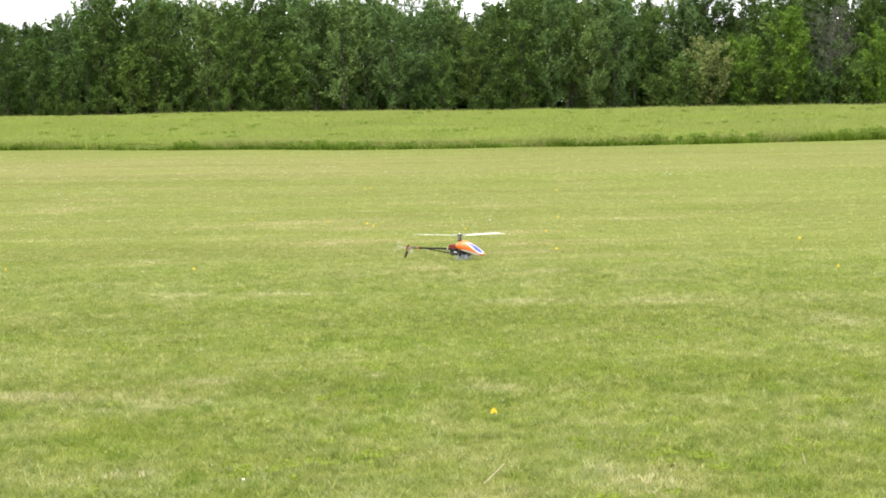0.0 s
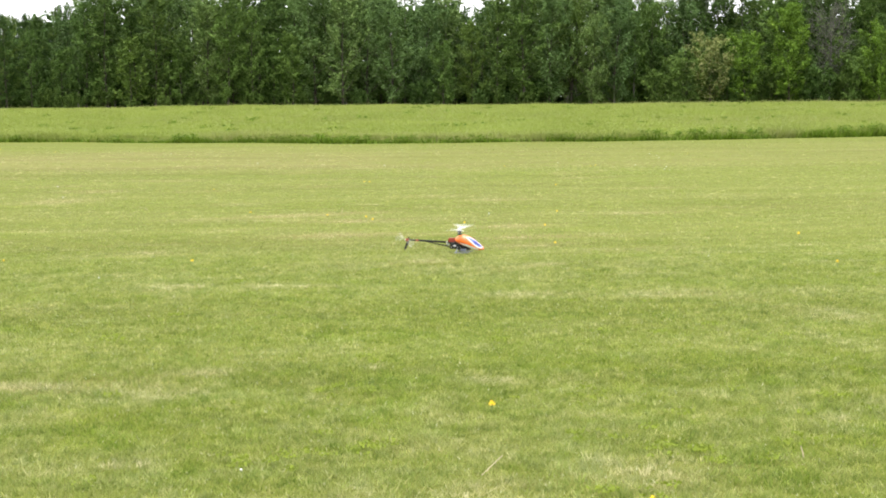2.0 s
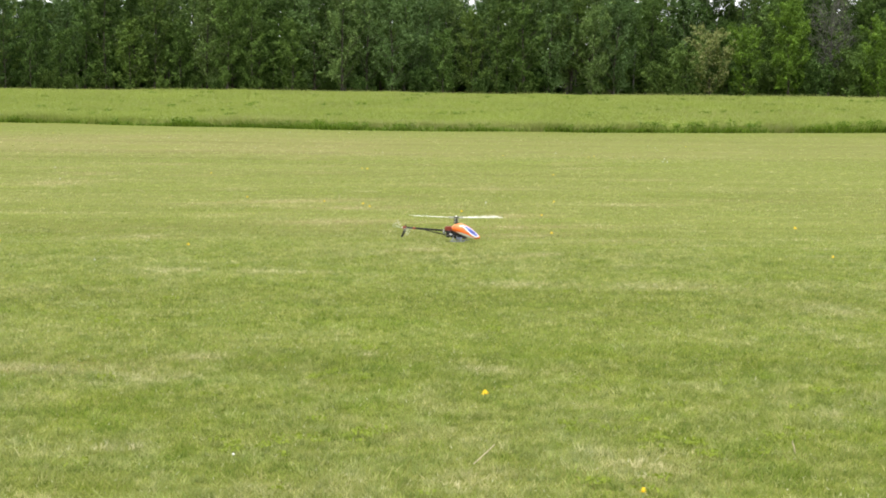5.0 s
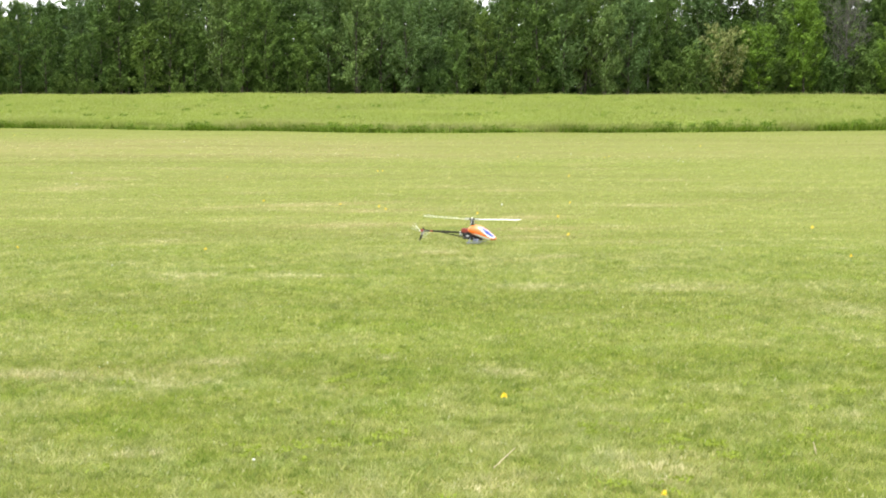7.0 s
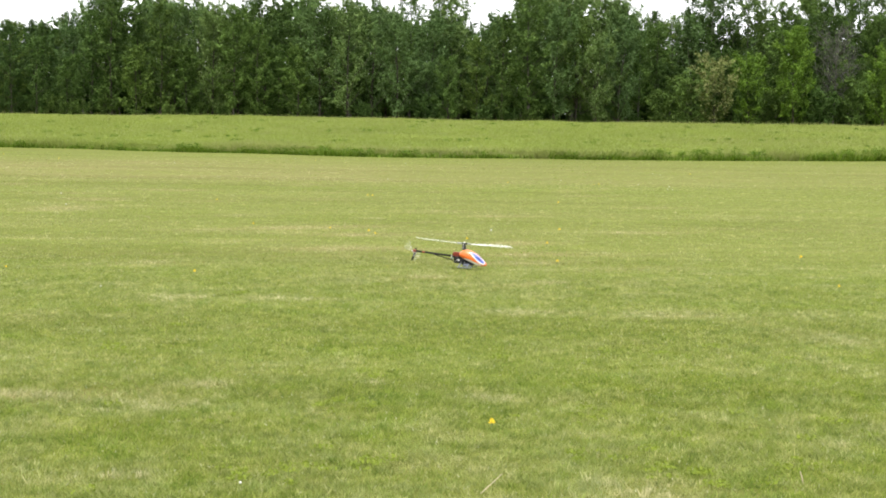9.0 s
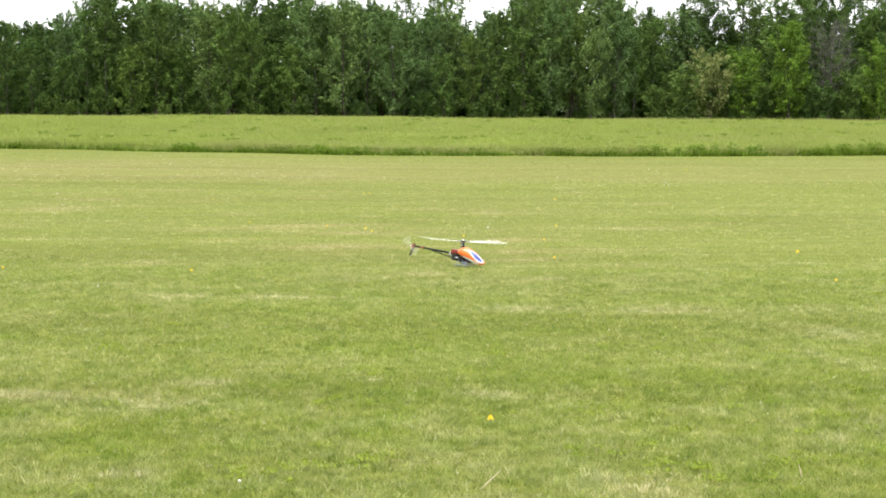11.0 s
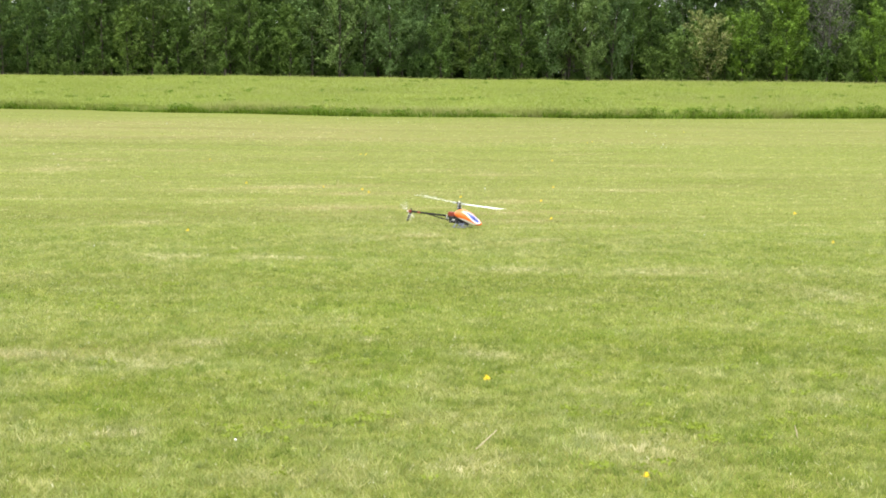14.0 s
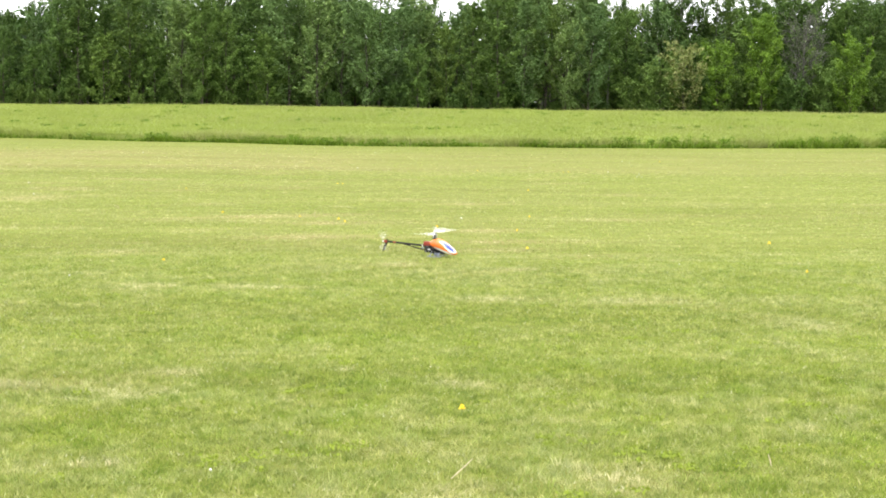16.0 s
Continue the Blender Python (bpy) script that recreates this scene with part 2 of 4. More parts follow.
def add_tube(bm, points, radii, sides=8):
    """A tapered tube along points, capped."""
    rings = []
    pts = [Vector(p) for p in points]
    for i, p in enumerate(pts):
        d = (pts[min(i + 1, len(pts) - 1)] - pts[max(i - 1, 0)]).normalized()
        side = d.cross(Vector((0, 0, 1)) if abs(d.z) < 0.9 else Vector((1, 0, 0))).normalized()
        up = side.cross(d)
        rings.append([bm.verts.new(p + (side * math.cos(a) + up * math.sin(a)) * radii[i]) for a in [2 * math.pi * k / sides for k in range(sides)]])
    for a, b in zip(rings, rings[1:]):
        for k in range(sides):
            bm.faces.new((a[k], a[(k + 1) % sides], b[(k + 1) % sides], b[k]))
    bm.faces.new(rings[0][::-1])
    bm.faces.new(rings[-1])
    return bm


def tube(points, radii, sides=8):
    bm = add_tube(bmesh.new(), points, radii, sides)
    bmesh.ops.recalc_face_normals(bm, faces=bm.faces[:])
    return bm


# ---------------------------------------------------------------- the lie of the land
def smoothstep(v):
    v = np.clip(v, 0, 1)
    return v * v * (3 - 2 * v)


def lattice(ix, iy, seed):
    h = (ix * 374761393 + iy * 668265263 + seed * 974711) & 0x7FFFFFFF
    h = ((h ^ (h >> 13)) * 1274126177) & 0x7FFFFFFF
    return ((h ^ (h >> 16)) & 0xFFFF) / 65535.0


def value_noise(x, y, seed):
    ix, iy = np.floor(x).astype(np.int64), np.floor(y).astype(np.int64)
    fx, fy = smoothstep(x - ix), smoothstep(y - iy)
    a = lattice(ix, iy, seed) * (1 - fx) + lattice(ix + 1, iy, seed) * fx
    b = lattice(ix, iy + 1, seed) * (1 - fx) + lattice(ix + 1, iy + 1, seed) * fx
    return a * (1 - fy) + b * fy


def hay_edge(x):
    """How far off the mown lawn ends and the uncut hay begins."""
    return 59.0 + 9.4 * smoothstep((-x + 2) / 26) + 5.5 * smoothstep((x - 5) / 20) + 0.5 * (value_noise(x / 2.3, x * 0, 5) - 0.5)


def land(x, y):
    """Height of the ground: a level lawn, then a low swell under the hay with its crest before the wood."""
    x, y = np.asarray(x, float), np.asarray(y, float)
    e = hay_edge(np.clip(x, -60, 60))
    rise = 1.22 * smoothstep((y - e) / (101 - e)) ** 0.8
    rise = rise + 0.10 * np.exp(-((x + 13) / 9) ** 2) * smoothstep((y - e) / 38)
    after = 0.35 * smoothstep((y - 102) / 12)
    lawn = 0.05 * (value_noise(x / 4, y / 4, 9) - 0.5) * smoothstep((y - 18) / 15)
    return rise - after + lawn


# x, y and half sizes of thin pale patches and mower streaks, and of lush dark ones
DRY_SPOTS = [(-2.09, 11.73, 0.26, 0.19), (-1.17, 11.7, 0.23, 0.14), (-1.22, 7.84, 0.15, 0.10), (-0.36, 7.96, 0.08, 0.08), (0.7, 11.05, 0.37, 0.20),
             (1.7, 10.95, 0.34, 0.20), (-1.06, 16.48, 0.45, 0.36), (-2.56, 17.02, 0.20, 0.24), (-2.86, 21.92, 0.34, 0.32), (-1.5, 7.22, 0.33, 0.22),
             (-1.23, 5.8, 0.12, 0.08), (0.77, 5.57, 0.29, 0.21), (0.2, 5.32, 0.19, 0.14), (2.71, 19.47, 0.34, 0.25), (-1.87, 19.57, 0.49, 0.32),
             (0.35, 7.53, 0.14, 0.11), (2.76, 9.79, 0.25, 0.32), (-2.1, 7.45, 0.21, 0.13), (-5.88, 23.02, 0.54, 0.7), (1.01, 13.19, 0.23, 0.17)]
LUSH_SPOTS = [(-1.4, 6.62, 0.26, 0.38), (1.62, 7.95, 0.35, 0.44), (0.69, 8.13, 0.48, 0.27), (-0.38, 9.17, 0.28, 0.24), (-1.57, 9.17, 0.27, 0.17), (1.31, 5.32, 0.27, 0.16), (-3.37, 16.11, 0.69, 0.89)]


def dryness(x, y):
    """0 where the turf is green, 1 where it is straw: thin patches, and the drier far strip of the lawn."""
    v = 0.34 * value_noise(x / 0.8, y / 1.1, 1) + 0.56 * value_noise(x / 0.24, y / 0.34, 2) + 0.28 * value_noise(x / 3.5, y / 2.6, 3)
    d = 0.04 + 0.22 * smoothstep((v - 0.45) / 0.55) * smoothstep((32 - y) / 16)
    for cx, cy, rx, ry in DRY_SPOTS:
        d = d + (0.8 if cy > 7.4 else 0.45) * np.exp(-((x - cx) / rx) ** 2 - ((y - cy) / ry) ** 2) * (0.4 + value_noise(x / 0.15, y / 0.15, 4))
    for cx, cy, rx, ry in LUSH_SPOTS:
        d = d - 0.14 * np.exp(-((x - cx) / rx) ** 2 - ((y - cy) / ry) ** 2)
    strip = smoothstep((y - 7) / 14) * (0.13 + 0.16 * value_noise(x / 9, y / 1.1, 6)) + 0.18 * smoothstep((y - 8) / 8) * (value_noise(x / 2.2, y / 0.34, 7) - 0.45) + 0.40 * smoothstep((12 - y) / 5) * (value_noise(x / 0.11, y / 0.12, 8) - 0.27)
    band = (0.16 + 0.34 * value_noise(x / 2.4, y / 1.6, 15)) * smoothstep((y - 33.0) / 2.5) * smoothstep((58 - y) / 14) * (0.45 + 0.55 * smoothstep((6 - x) / 14))
    swath = 0.55 * smoothstep((value_noise(x / 0.95, y / 0.22, 16) - 0.80) / 0.12) * smoothstep((y - 10) / 4) * smoothstep((40 - y) / 12)
    return np.clip(d + strip + band + swath, 0, 0.95)


def ground():
    xs = np.concatenate([[-2500, -1200, -600, -300, -160, -100], np.arange(-70, 70.1, 1.0), [100, 160, 300, 600, 1200, 2500]])
    ys = np.concatenate([[-2500, -1200, -500, -200, -80, -30, -10], np.arange(0, 30, 0.5), np.arange(30, 140.1, 1.0), [160, 200, 300, 600, 1200, 2500]])
    gx, gy = np.meshgrid(xs, ys)
    verts = np.stack([gx, gy, land(gx, gy)], -1).reshape(-1, 3)
    nx = len(xs)
    i = (np.arange(len(ys) - 1)[:, None] * nx + np.arange(nx - 1)[None]).ravel()
    faces = np.stack([i, i + 1, i + nx + 1, i + nx], 1)
    me = fast_mesh("ground", verts, faces, TURF, dryness(verts[:, 0], verts[:, 1]))
    return smooth(tagged(new("ground", me), "short mown grass field rising to a low swell", "ground", kind="structure"))


def blades(rng, x, y, z, width, height, lean):
    """One upright triangle for each blade."""
    n = len(x)
    a = rng.uniform(0, 2 * math.pi, n)
    w = width * rng.uniform(0.6, 1.3, n) * 0.5
    h = height * rng.uniform(0.5, 1.25, n)
    b = rng.uniform(0, 2 * math.pi, n)
    l = h * lean * rng.uniform(0.1, 1.0, n)
    dx, dy = np.cos(a) * w, np.sin(a) * w
    v = np.empty((n, 3, 3))
    v[:, 0] = np.stack([x - dx, y - dy, z - 0.004], 1)
    v[:, 1] = np.stack([x + dx, y + dy, z - 0.004], 1)
    v[:, 2] = np.stack([x + np.cos(b) * l, y + np.sin(b) * l, z + h], 1)
    return v.reshape(-1, 3), np.arange(3 * n).reshape(-1, 3)


def spread(rng, near, far, per_metre):
    """Even scatter over the part of the field that opens away from the lawn's near end."""
    wide = 0.36 * far + 0.6
    n = int(2 * wide * (far - near) * per_metre)
    x, y = rng.uniform(-wide, wide, n), rng.uniform(near, far, n)
    keep = np.abs(x) < 0.36 * y + 0.6
    return x[keep], y[keep]


def lawn():
    """Blades, finer close by; towards the far end they thin out into the turf. Looser tufts stand out of them."""
    rng = np.random.default_rng(4)
    # from, to, fade at either end, blades a square metre, width, height
    for near, far, fade_in, fade_out, per_metre, width, height in ((4.3, 9.0, 0.1, 1.6, 7800, 0.0052, 0.026), (7.6, 16.0, 1.6, 3.0, 3600, 0.0075, 0.020), (13.2, 36.0, 3.0, 18.0, 800, 0.013, 0.013)):
        x, y = spread(rng, near, far, per_metre)
        keep = (y < hay_edge(x) + 0.2) & (rng.uniform(0, 1, len(x)) < np.clip((y - near) / fade_in, 0, 1) * np.clip((far - y) / fade_out, 0, 1))
        x, y = x[keep], y[keep]
        tuft = 0.6 * value_noise(x / 0.07, y / 0.07, 11) + 0.4 * value_noise(x / 0.2, y / 0.2, 12)
        v, f = blades(rng, x, y, land(x, y), width, height * (0.3 + 1.4 * tuft), 2.1)
        d = np.clip(dryness(x, y) * rng.uniform(0.4, 1.6, len(x)), 0, 1)
        tone = np.clip(0.48 + 0.62 * (value_noise(x / 0.04, y / 0.05, 13) - 0.5) + 0.26 * (value_noise(x / 0.10, y / 0.17, 14) - 0.5) + rng.normal(0, 0.10, len(x)), 0, 1)
        me = fast_mesh("lawn_grass", v, f, LAWN, np.repeat(d, 3), np.repeat(tone, 3))
        tagged(new("lawn_grass", me), "short mown lawn with pale dry patches", "grass", kind="stuff")
    # tufts: from, to, tufts a square metre, blades in each, spread, width, height
    for near, far, per_metre, each, reach, width, height in ((4.3, 8.0, 240, 14, 0.011, 0.0056, 0.028), (8.0, 13.2, 140, 10, 0.013, 0.0076, 0.025), (15.2, 36.0, 26, 5, 0.022, 0.012, 0.018), (13.2, 15.2, 70, 5, 0.014, 0.008, 0.016), (30.0, 59.0, 9, 4, 0.035, 0.024, 0.022)):
        cx, cy = spread(rng, near, far, per_metre)
        keep = cy < hay_edge(cx) - 0.3
        cx, cy = cx[keep], cy[keep]
        bright = rng.uniform(*((0.12, 1.0) if far < 15 else (0.4, 1.0) if far < 40 else (0.2, 0.75)), len(cx))
        dry = np.clip(dryness(cx, cy) * rng.uniform(0.2, 1.8, len(cx)), 0, 1)
        tall = rng.uniform(0.55, 1.35, len(cx))
        x = np.repeat(cx, each) + rng.normal(0, reach, len(cx) * each)
        y = np.repeat(cy, each) + rng.normal(0, reach, len(cx) * each)
        v, f = blades(rng, x, y, land(x, y), width, height * np.repeat(tall, each), 1.2)
        tone = np.clip(np.repeat(bright, each) + rng.normal(0, 0.08, len(x)), 0, 1)
        me = fast_mesh("grass_tufts", v, f, LAWN, np.repeat(np.repeat(dry, each), 3), np.repeat(tone, 3))
        tagged(new("grass_tufts", me), "uneven tufts standing out of the mown lawn", "grass", kind="stuff")
    # the rest of the lawn, round and behind the viewer
    x, y = rng.uniform(-7, 7, 90000), rng.uniform(-6, 9, 90000)
    keep = (y < 4.4) | (np.abs(x) > 0.36 * y + 0.5)
    x, y = x[keep], y[keep]
    v, f = blades(rng, x, y, land(x, y), 0.011, 0.028, 1.6)
    tagged(new("lawn_grass", fast_mesh("lawn_grass", v, f, LAWN, np.repeat(dryness(x, y), 3), np.full(3 * len(x), 0.5))), "short mown lawn with pale dry patches", "grass", kind="stuff")
    # pale slivers lying on top: glints off the blades, put into their colour
    x, y = spread(rng, 4.3, 15, 230)
    v, f = blades(rng, x, y, 0.022 + 0 * x, 0.0042, np.full(len(x), 0.008), 2.6)
    me = fast_mesh("glint_flecks", v, f, GLINT_FLECK, np.repeat(rng.uniform(0.6, 1.0, len(x)), 3))
    tagged(new("glint_flecks", me), "pale flecks on the lawn in place of blade glints", "grass", kind="stuff")


def hay_field():
    rng = np.random.default_rng(5)
    x, y = spread(rng, 58, 106, 62)
    x2, y2 = spread(rng, 58, 70, 450)
    e2 = hay_edge(x2)
    front = (y2 > e2) & (y2 < e2 + 1.6)
    x, y = np.concatenate([x, x2[front]]), np.concatenate([y, y2[front]])
    keep = y > hay_edge(x)
    x, y = x[keep], y[keep]
    tall = 0.28 + 0.20 * value_noise(x / 2.6, y / 2.2, 21) + 0.09 * value_noise(x / 0.5, y / 0.5, 22) + 0.05 * smoothstep((x - 8) / 12)
    tall = tall * (1 - 0.45 * smoothstep((value_noise(x / 1.7, y / 0.9, 24) - 0.72) / 0.1))
    v, f = blades(rng, x, y, land(x, y), 0.045, tall, 1.3)
    d = np.clip((0.10 + 0.7 * value_noise(x / 7, y / 4, 23)) * rng.uniform(0.5, 1.2, len(x)) + 0.25 * smoothstep((y - 96) / 6), 0, 1)
    pieces = [(v, f, d)]
    # single taller stalks, more of them along the crest
    x4, y4 = spread(rng, 60, 104, 0.9)
    x5, y5 = spread(rng, 98, 104, 2)
    x4, y4 = np.concatenate([x4, x5]), np.concatenate([y4, y5])
    keep = y4 > hay_edge(x4) + 0.5
    x4, y4 = x4[keep], y4[keep]
    v, f = blades(rng, x4, y4, land(x4, y4), 0.05, np.full(len(x4), 0.47), 0.3)
    pieces.append((v, f, rng.uniform(0.1, 0.8, len(x4))))
    # drooping ears over the top
    x3, y3 = spread(rng, 58, 106, 85)
    keep = y3 > hay_edge(x3) + 0.35
    x3, y3 = x3[keep], y3[keep]
    top = 0.28 + 0.20 * value_noise(x3 / 2.6, y3 / 2.2, 21)
    v, f = blades(rng, x3, y3, land(x3, y3) + top * 0.85, 0.07, np.full(len(x3), 0.05), 4.5)
    pieces.append((v, f, rng.uniform(0.0, 0.4, len(x3))))
    starts = np.cumsum([0] + [len(p[0]) for p in pieces])
    v = np.concatenate([p[0] for p in pieces])
    f = np.concatenate([p[1] + k for p, k in zip(pieces, starts)])
    me = fast_mesh("hay_field", v, f, HAY, np.repeat(np.concatenate([p[2] for p in pieces]), 3))
    tagged(new("hay_field", me), "uncut bright green hay grass on a swell", "grass", kind="stuff")
    # broad-leaved weeds that make small dark marks in the hay
    n = 90
    wy = rng.uniform(66, 97, n)
    wx = rng.uniform(-1, 1, n) * 0.34 * wy
    keep = wy > hay_edge(wx) + 2
    wx, wy = wx[keep], wy[keep]
    cx = np.repeat(wx, 4) + rng.normal(0, 0.22, 4 * len(wx))
    cy = np.repeat(wy, 4) + rng.normal(0, 0.15, 4 * len(wx))
    v, f = leaf_cloud(rng, np.stack([cx, cy, land(cx, cy) + 0.40], 1), rng.uniform(0.08, 0.2, len(cx)), 5200, 0.06, 0.5)
    tagged(new("hay_weeds", fast_mesh("hay_weeds", v, f, WEED)), "low dark green weeds scattered through the hay", "weeds", kind="stuff")


def edge_weeds():
    """Coarse weeds in uneven bunches along the cut edge of the hay: blades below, broad leaves on top. Their dark green
    also stands in for shade on the hay's front.
    """
    rng = np.random.default_rng(8)
    x = rng.uniform(-28, 28, 26000)
    thick = value_noise(x / 0.9, x * 0, 31) * 0.6 + value_noise(x / 3.1, x * 0, 32) * 0.6
    keep = thick > rng.uniform(0.26, 0.74, len(x))
    x = x[keep]
    y = hay_edge(x) + rng.uniform(-0.15, 0.30, len(x))
    tall = 0.08 + 0.24 * value_noise(x / 0.9, x * 0, 33) + 0.18 * smoothstep((x - 4) / 8) * value_noise(x / 1.5, x * 0, 34)
    v, f = blades(rng, x, y, land(x, y), 0.06, tall, 1.1)
    n = 330
    cx = rng.uniform(-28, 28, n)
    keep = value_noise(cx / 0.9, cx * 0, 31) * 0.6 + value_noise(cx / 3.1, cx * 0, 32) * 0.6 > rng.uniform(0.40, 0.75, n)
    cx = cx[keep]
    cy = hay_edge(cx) + rng.uniform(-0.12, 0.5, len(cx))
    high = 0.12 + 0.16 * value_noise(cx / 0.9, cx * 0, 33) + 0.14 * smoothstep((cx - 4) / 8)
    v2, f2 = leaf_cloud(rng, np.stack([cx, cy, land(cx, cy) + high], 1), rng.uniform(0.12, 0.26, len(cx)), 16000, 0.06, 0.8)
    v2[:, 2] = np.maximum(v2[:, 2], 0.01)
    tagged(new("edge_weeds", fast_mesh("edge_weeds", v, f, WEED)), "coarse weeds along the uncut hay, dark for the shade at its front", "weeds", kind="stuff")
    tagged(new("edge_weeds", fast_mesh("edge_weeds", v2, f2, WEED)), "broad-leaved weeds along the uncut hay, dark for the shade at its front", "weeds", kind="stuff")


CLOVER_SPOTS = [(0.79, 7.01), (-1.98, 9.05), (-0.2, 6.05), (-0.5, 5.85), (-0.75, 5.62), (0.8, 6.21), (0.97, 5.85), (1.09, 5.75), (1.61, 6.0), (2.0, 6.87), (0.81, 5.24), (-0.42, 7.29)]


def clover():
    """Small broad leaves in bright patches between the blades."""
    rng = np.random.default_rng(9)
    cx, cy, radii = [], [], []
    for x, y in CLOVER_SPOTS:
        for k in range(7):
            cx.append(x + rng.normal(0, 0.09)), cy.append(y + rng.normal(0, 0.10)), radii.append(rng.uniform(0.03, 0.07))
    for k in range(60):
        y = rng.uniform(4.6, 13)
        cx.append(rng.uniform(-1, 1) * (0.36 * y + 0.5)), cy.append(y), radii.append(rng.uniform(0.03, 0.09))
    centres = np.stack([cx, cy, np.full(len(cx), 0.016)], 1)
    v, f = leaf_cloud(rng, centres, np.array(radii), 4200, 0.013, 0.15)
    v[:, 2] = np.abs(v[:, 2]) + 0.014
    tagged(new("clover_patches", fast_mesh("clover_patches", v, f, CLOVER)), "small bright clover leaves in the lawn", "clover", kind="stuff")


# ---------------------------------------------------------------- trees
def leaf_cloud(rng, centres, radii, count, size, flat=0.8):
    """Leaves as small folded diamonds, gathered in uneven clumps."""
    which = rng.choice(len(centres), count, p=radii ** 2 / (radii ** 2).sum())
    d = rng.normal(size=(count, 3))
    d /= np.linalg.norm(d, axis=1)[:, None]
    r = rng.uniform(0.25, 1.0, count) ** 0.6 * radii[which] * rng.uniform(0.75, 1.2, count)
    c = centres[which] + d * r[:, None] * np.array([1, 1, flat])
    nrm = d * 0.55 + rng.normal(size=(count, 3)) * 0.6 + np.array([0, 0, 0.35])
    nrm /= np.linalg.norm(nrm, axis=1)[:, None]
    u = np.cross(nrm, rng.normal(size=(count, 3)))
    u /= np.linalg.norm(u, axis=1)[:, None]
    w = np.cross(nrm, u)
    s = (size * rng.uniform(0.6, 1.35, count))[:, None]
    v = np.stack([c - u * s * 0.55, c - w * s * 0.34, c + u * s * 0.6, c + w * s * 0.34 + nrm * s * 0.1], 1).reshape(-1, 3)
    return v, np.arange(4 * count).reshape(-1, 4)


def leaf_sprays(rng, starts, ways, widths, count, size):
    """Leaves gathered along short leafy shoots that thin out to their tips."""
    lengths = np.linalg.norm(ways, axis=1)
    which = rng.choice(len(starts), count, p=lengths / lengths.sum())
    u = rng.uniform(0, 1, count) ** 0.85
    away = rng.normal(size=(count, 3)) * (widths[which] * (1.05 - 0.75 * u))[:, None]
    c = starts[which] + ways[which] * u[:, None] + away
    nrm = away / (np.linalg.norm(away, axis=1)[:, None] + 1e-6) * 0.5 + rng.normal(size=(count, 3)) * 0.42 + np.array([0, 0, 0.55])
    nrm /= np.linalg.norm(nrm, axis=1)[:, None]
    a = ways[which] / lengths[which][:, None] + rng.normal(size=(count, 3)) * 0.7
    w = np.cross(nrm, a)
    w /= np.linalg.norm(w, axis=1)[:, None]
    a = np.cross(w, nrm)
    s = (size * rng.uniform(0.6, 1.35, count))[:, None]
    v = np.stack([c - a * s * 0.40 - w * s * 0.40, c - a * s * 0.30 + w * s * 0.40, c + a * s * 0.72], 1).reshape(-1, 3)
    return v, np.arange(3 * count).reshape(-1, 3)


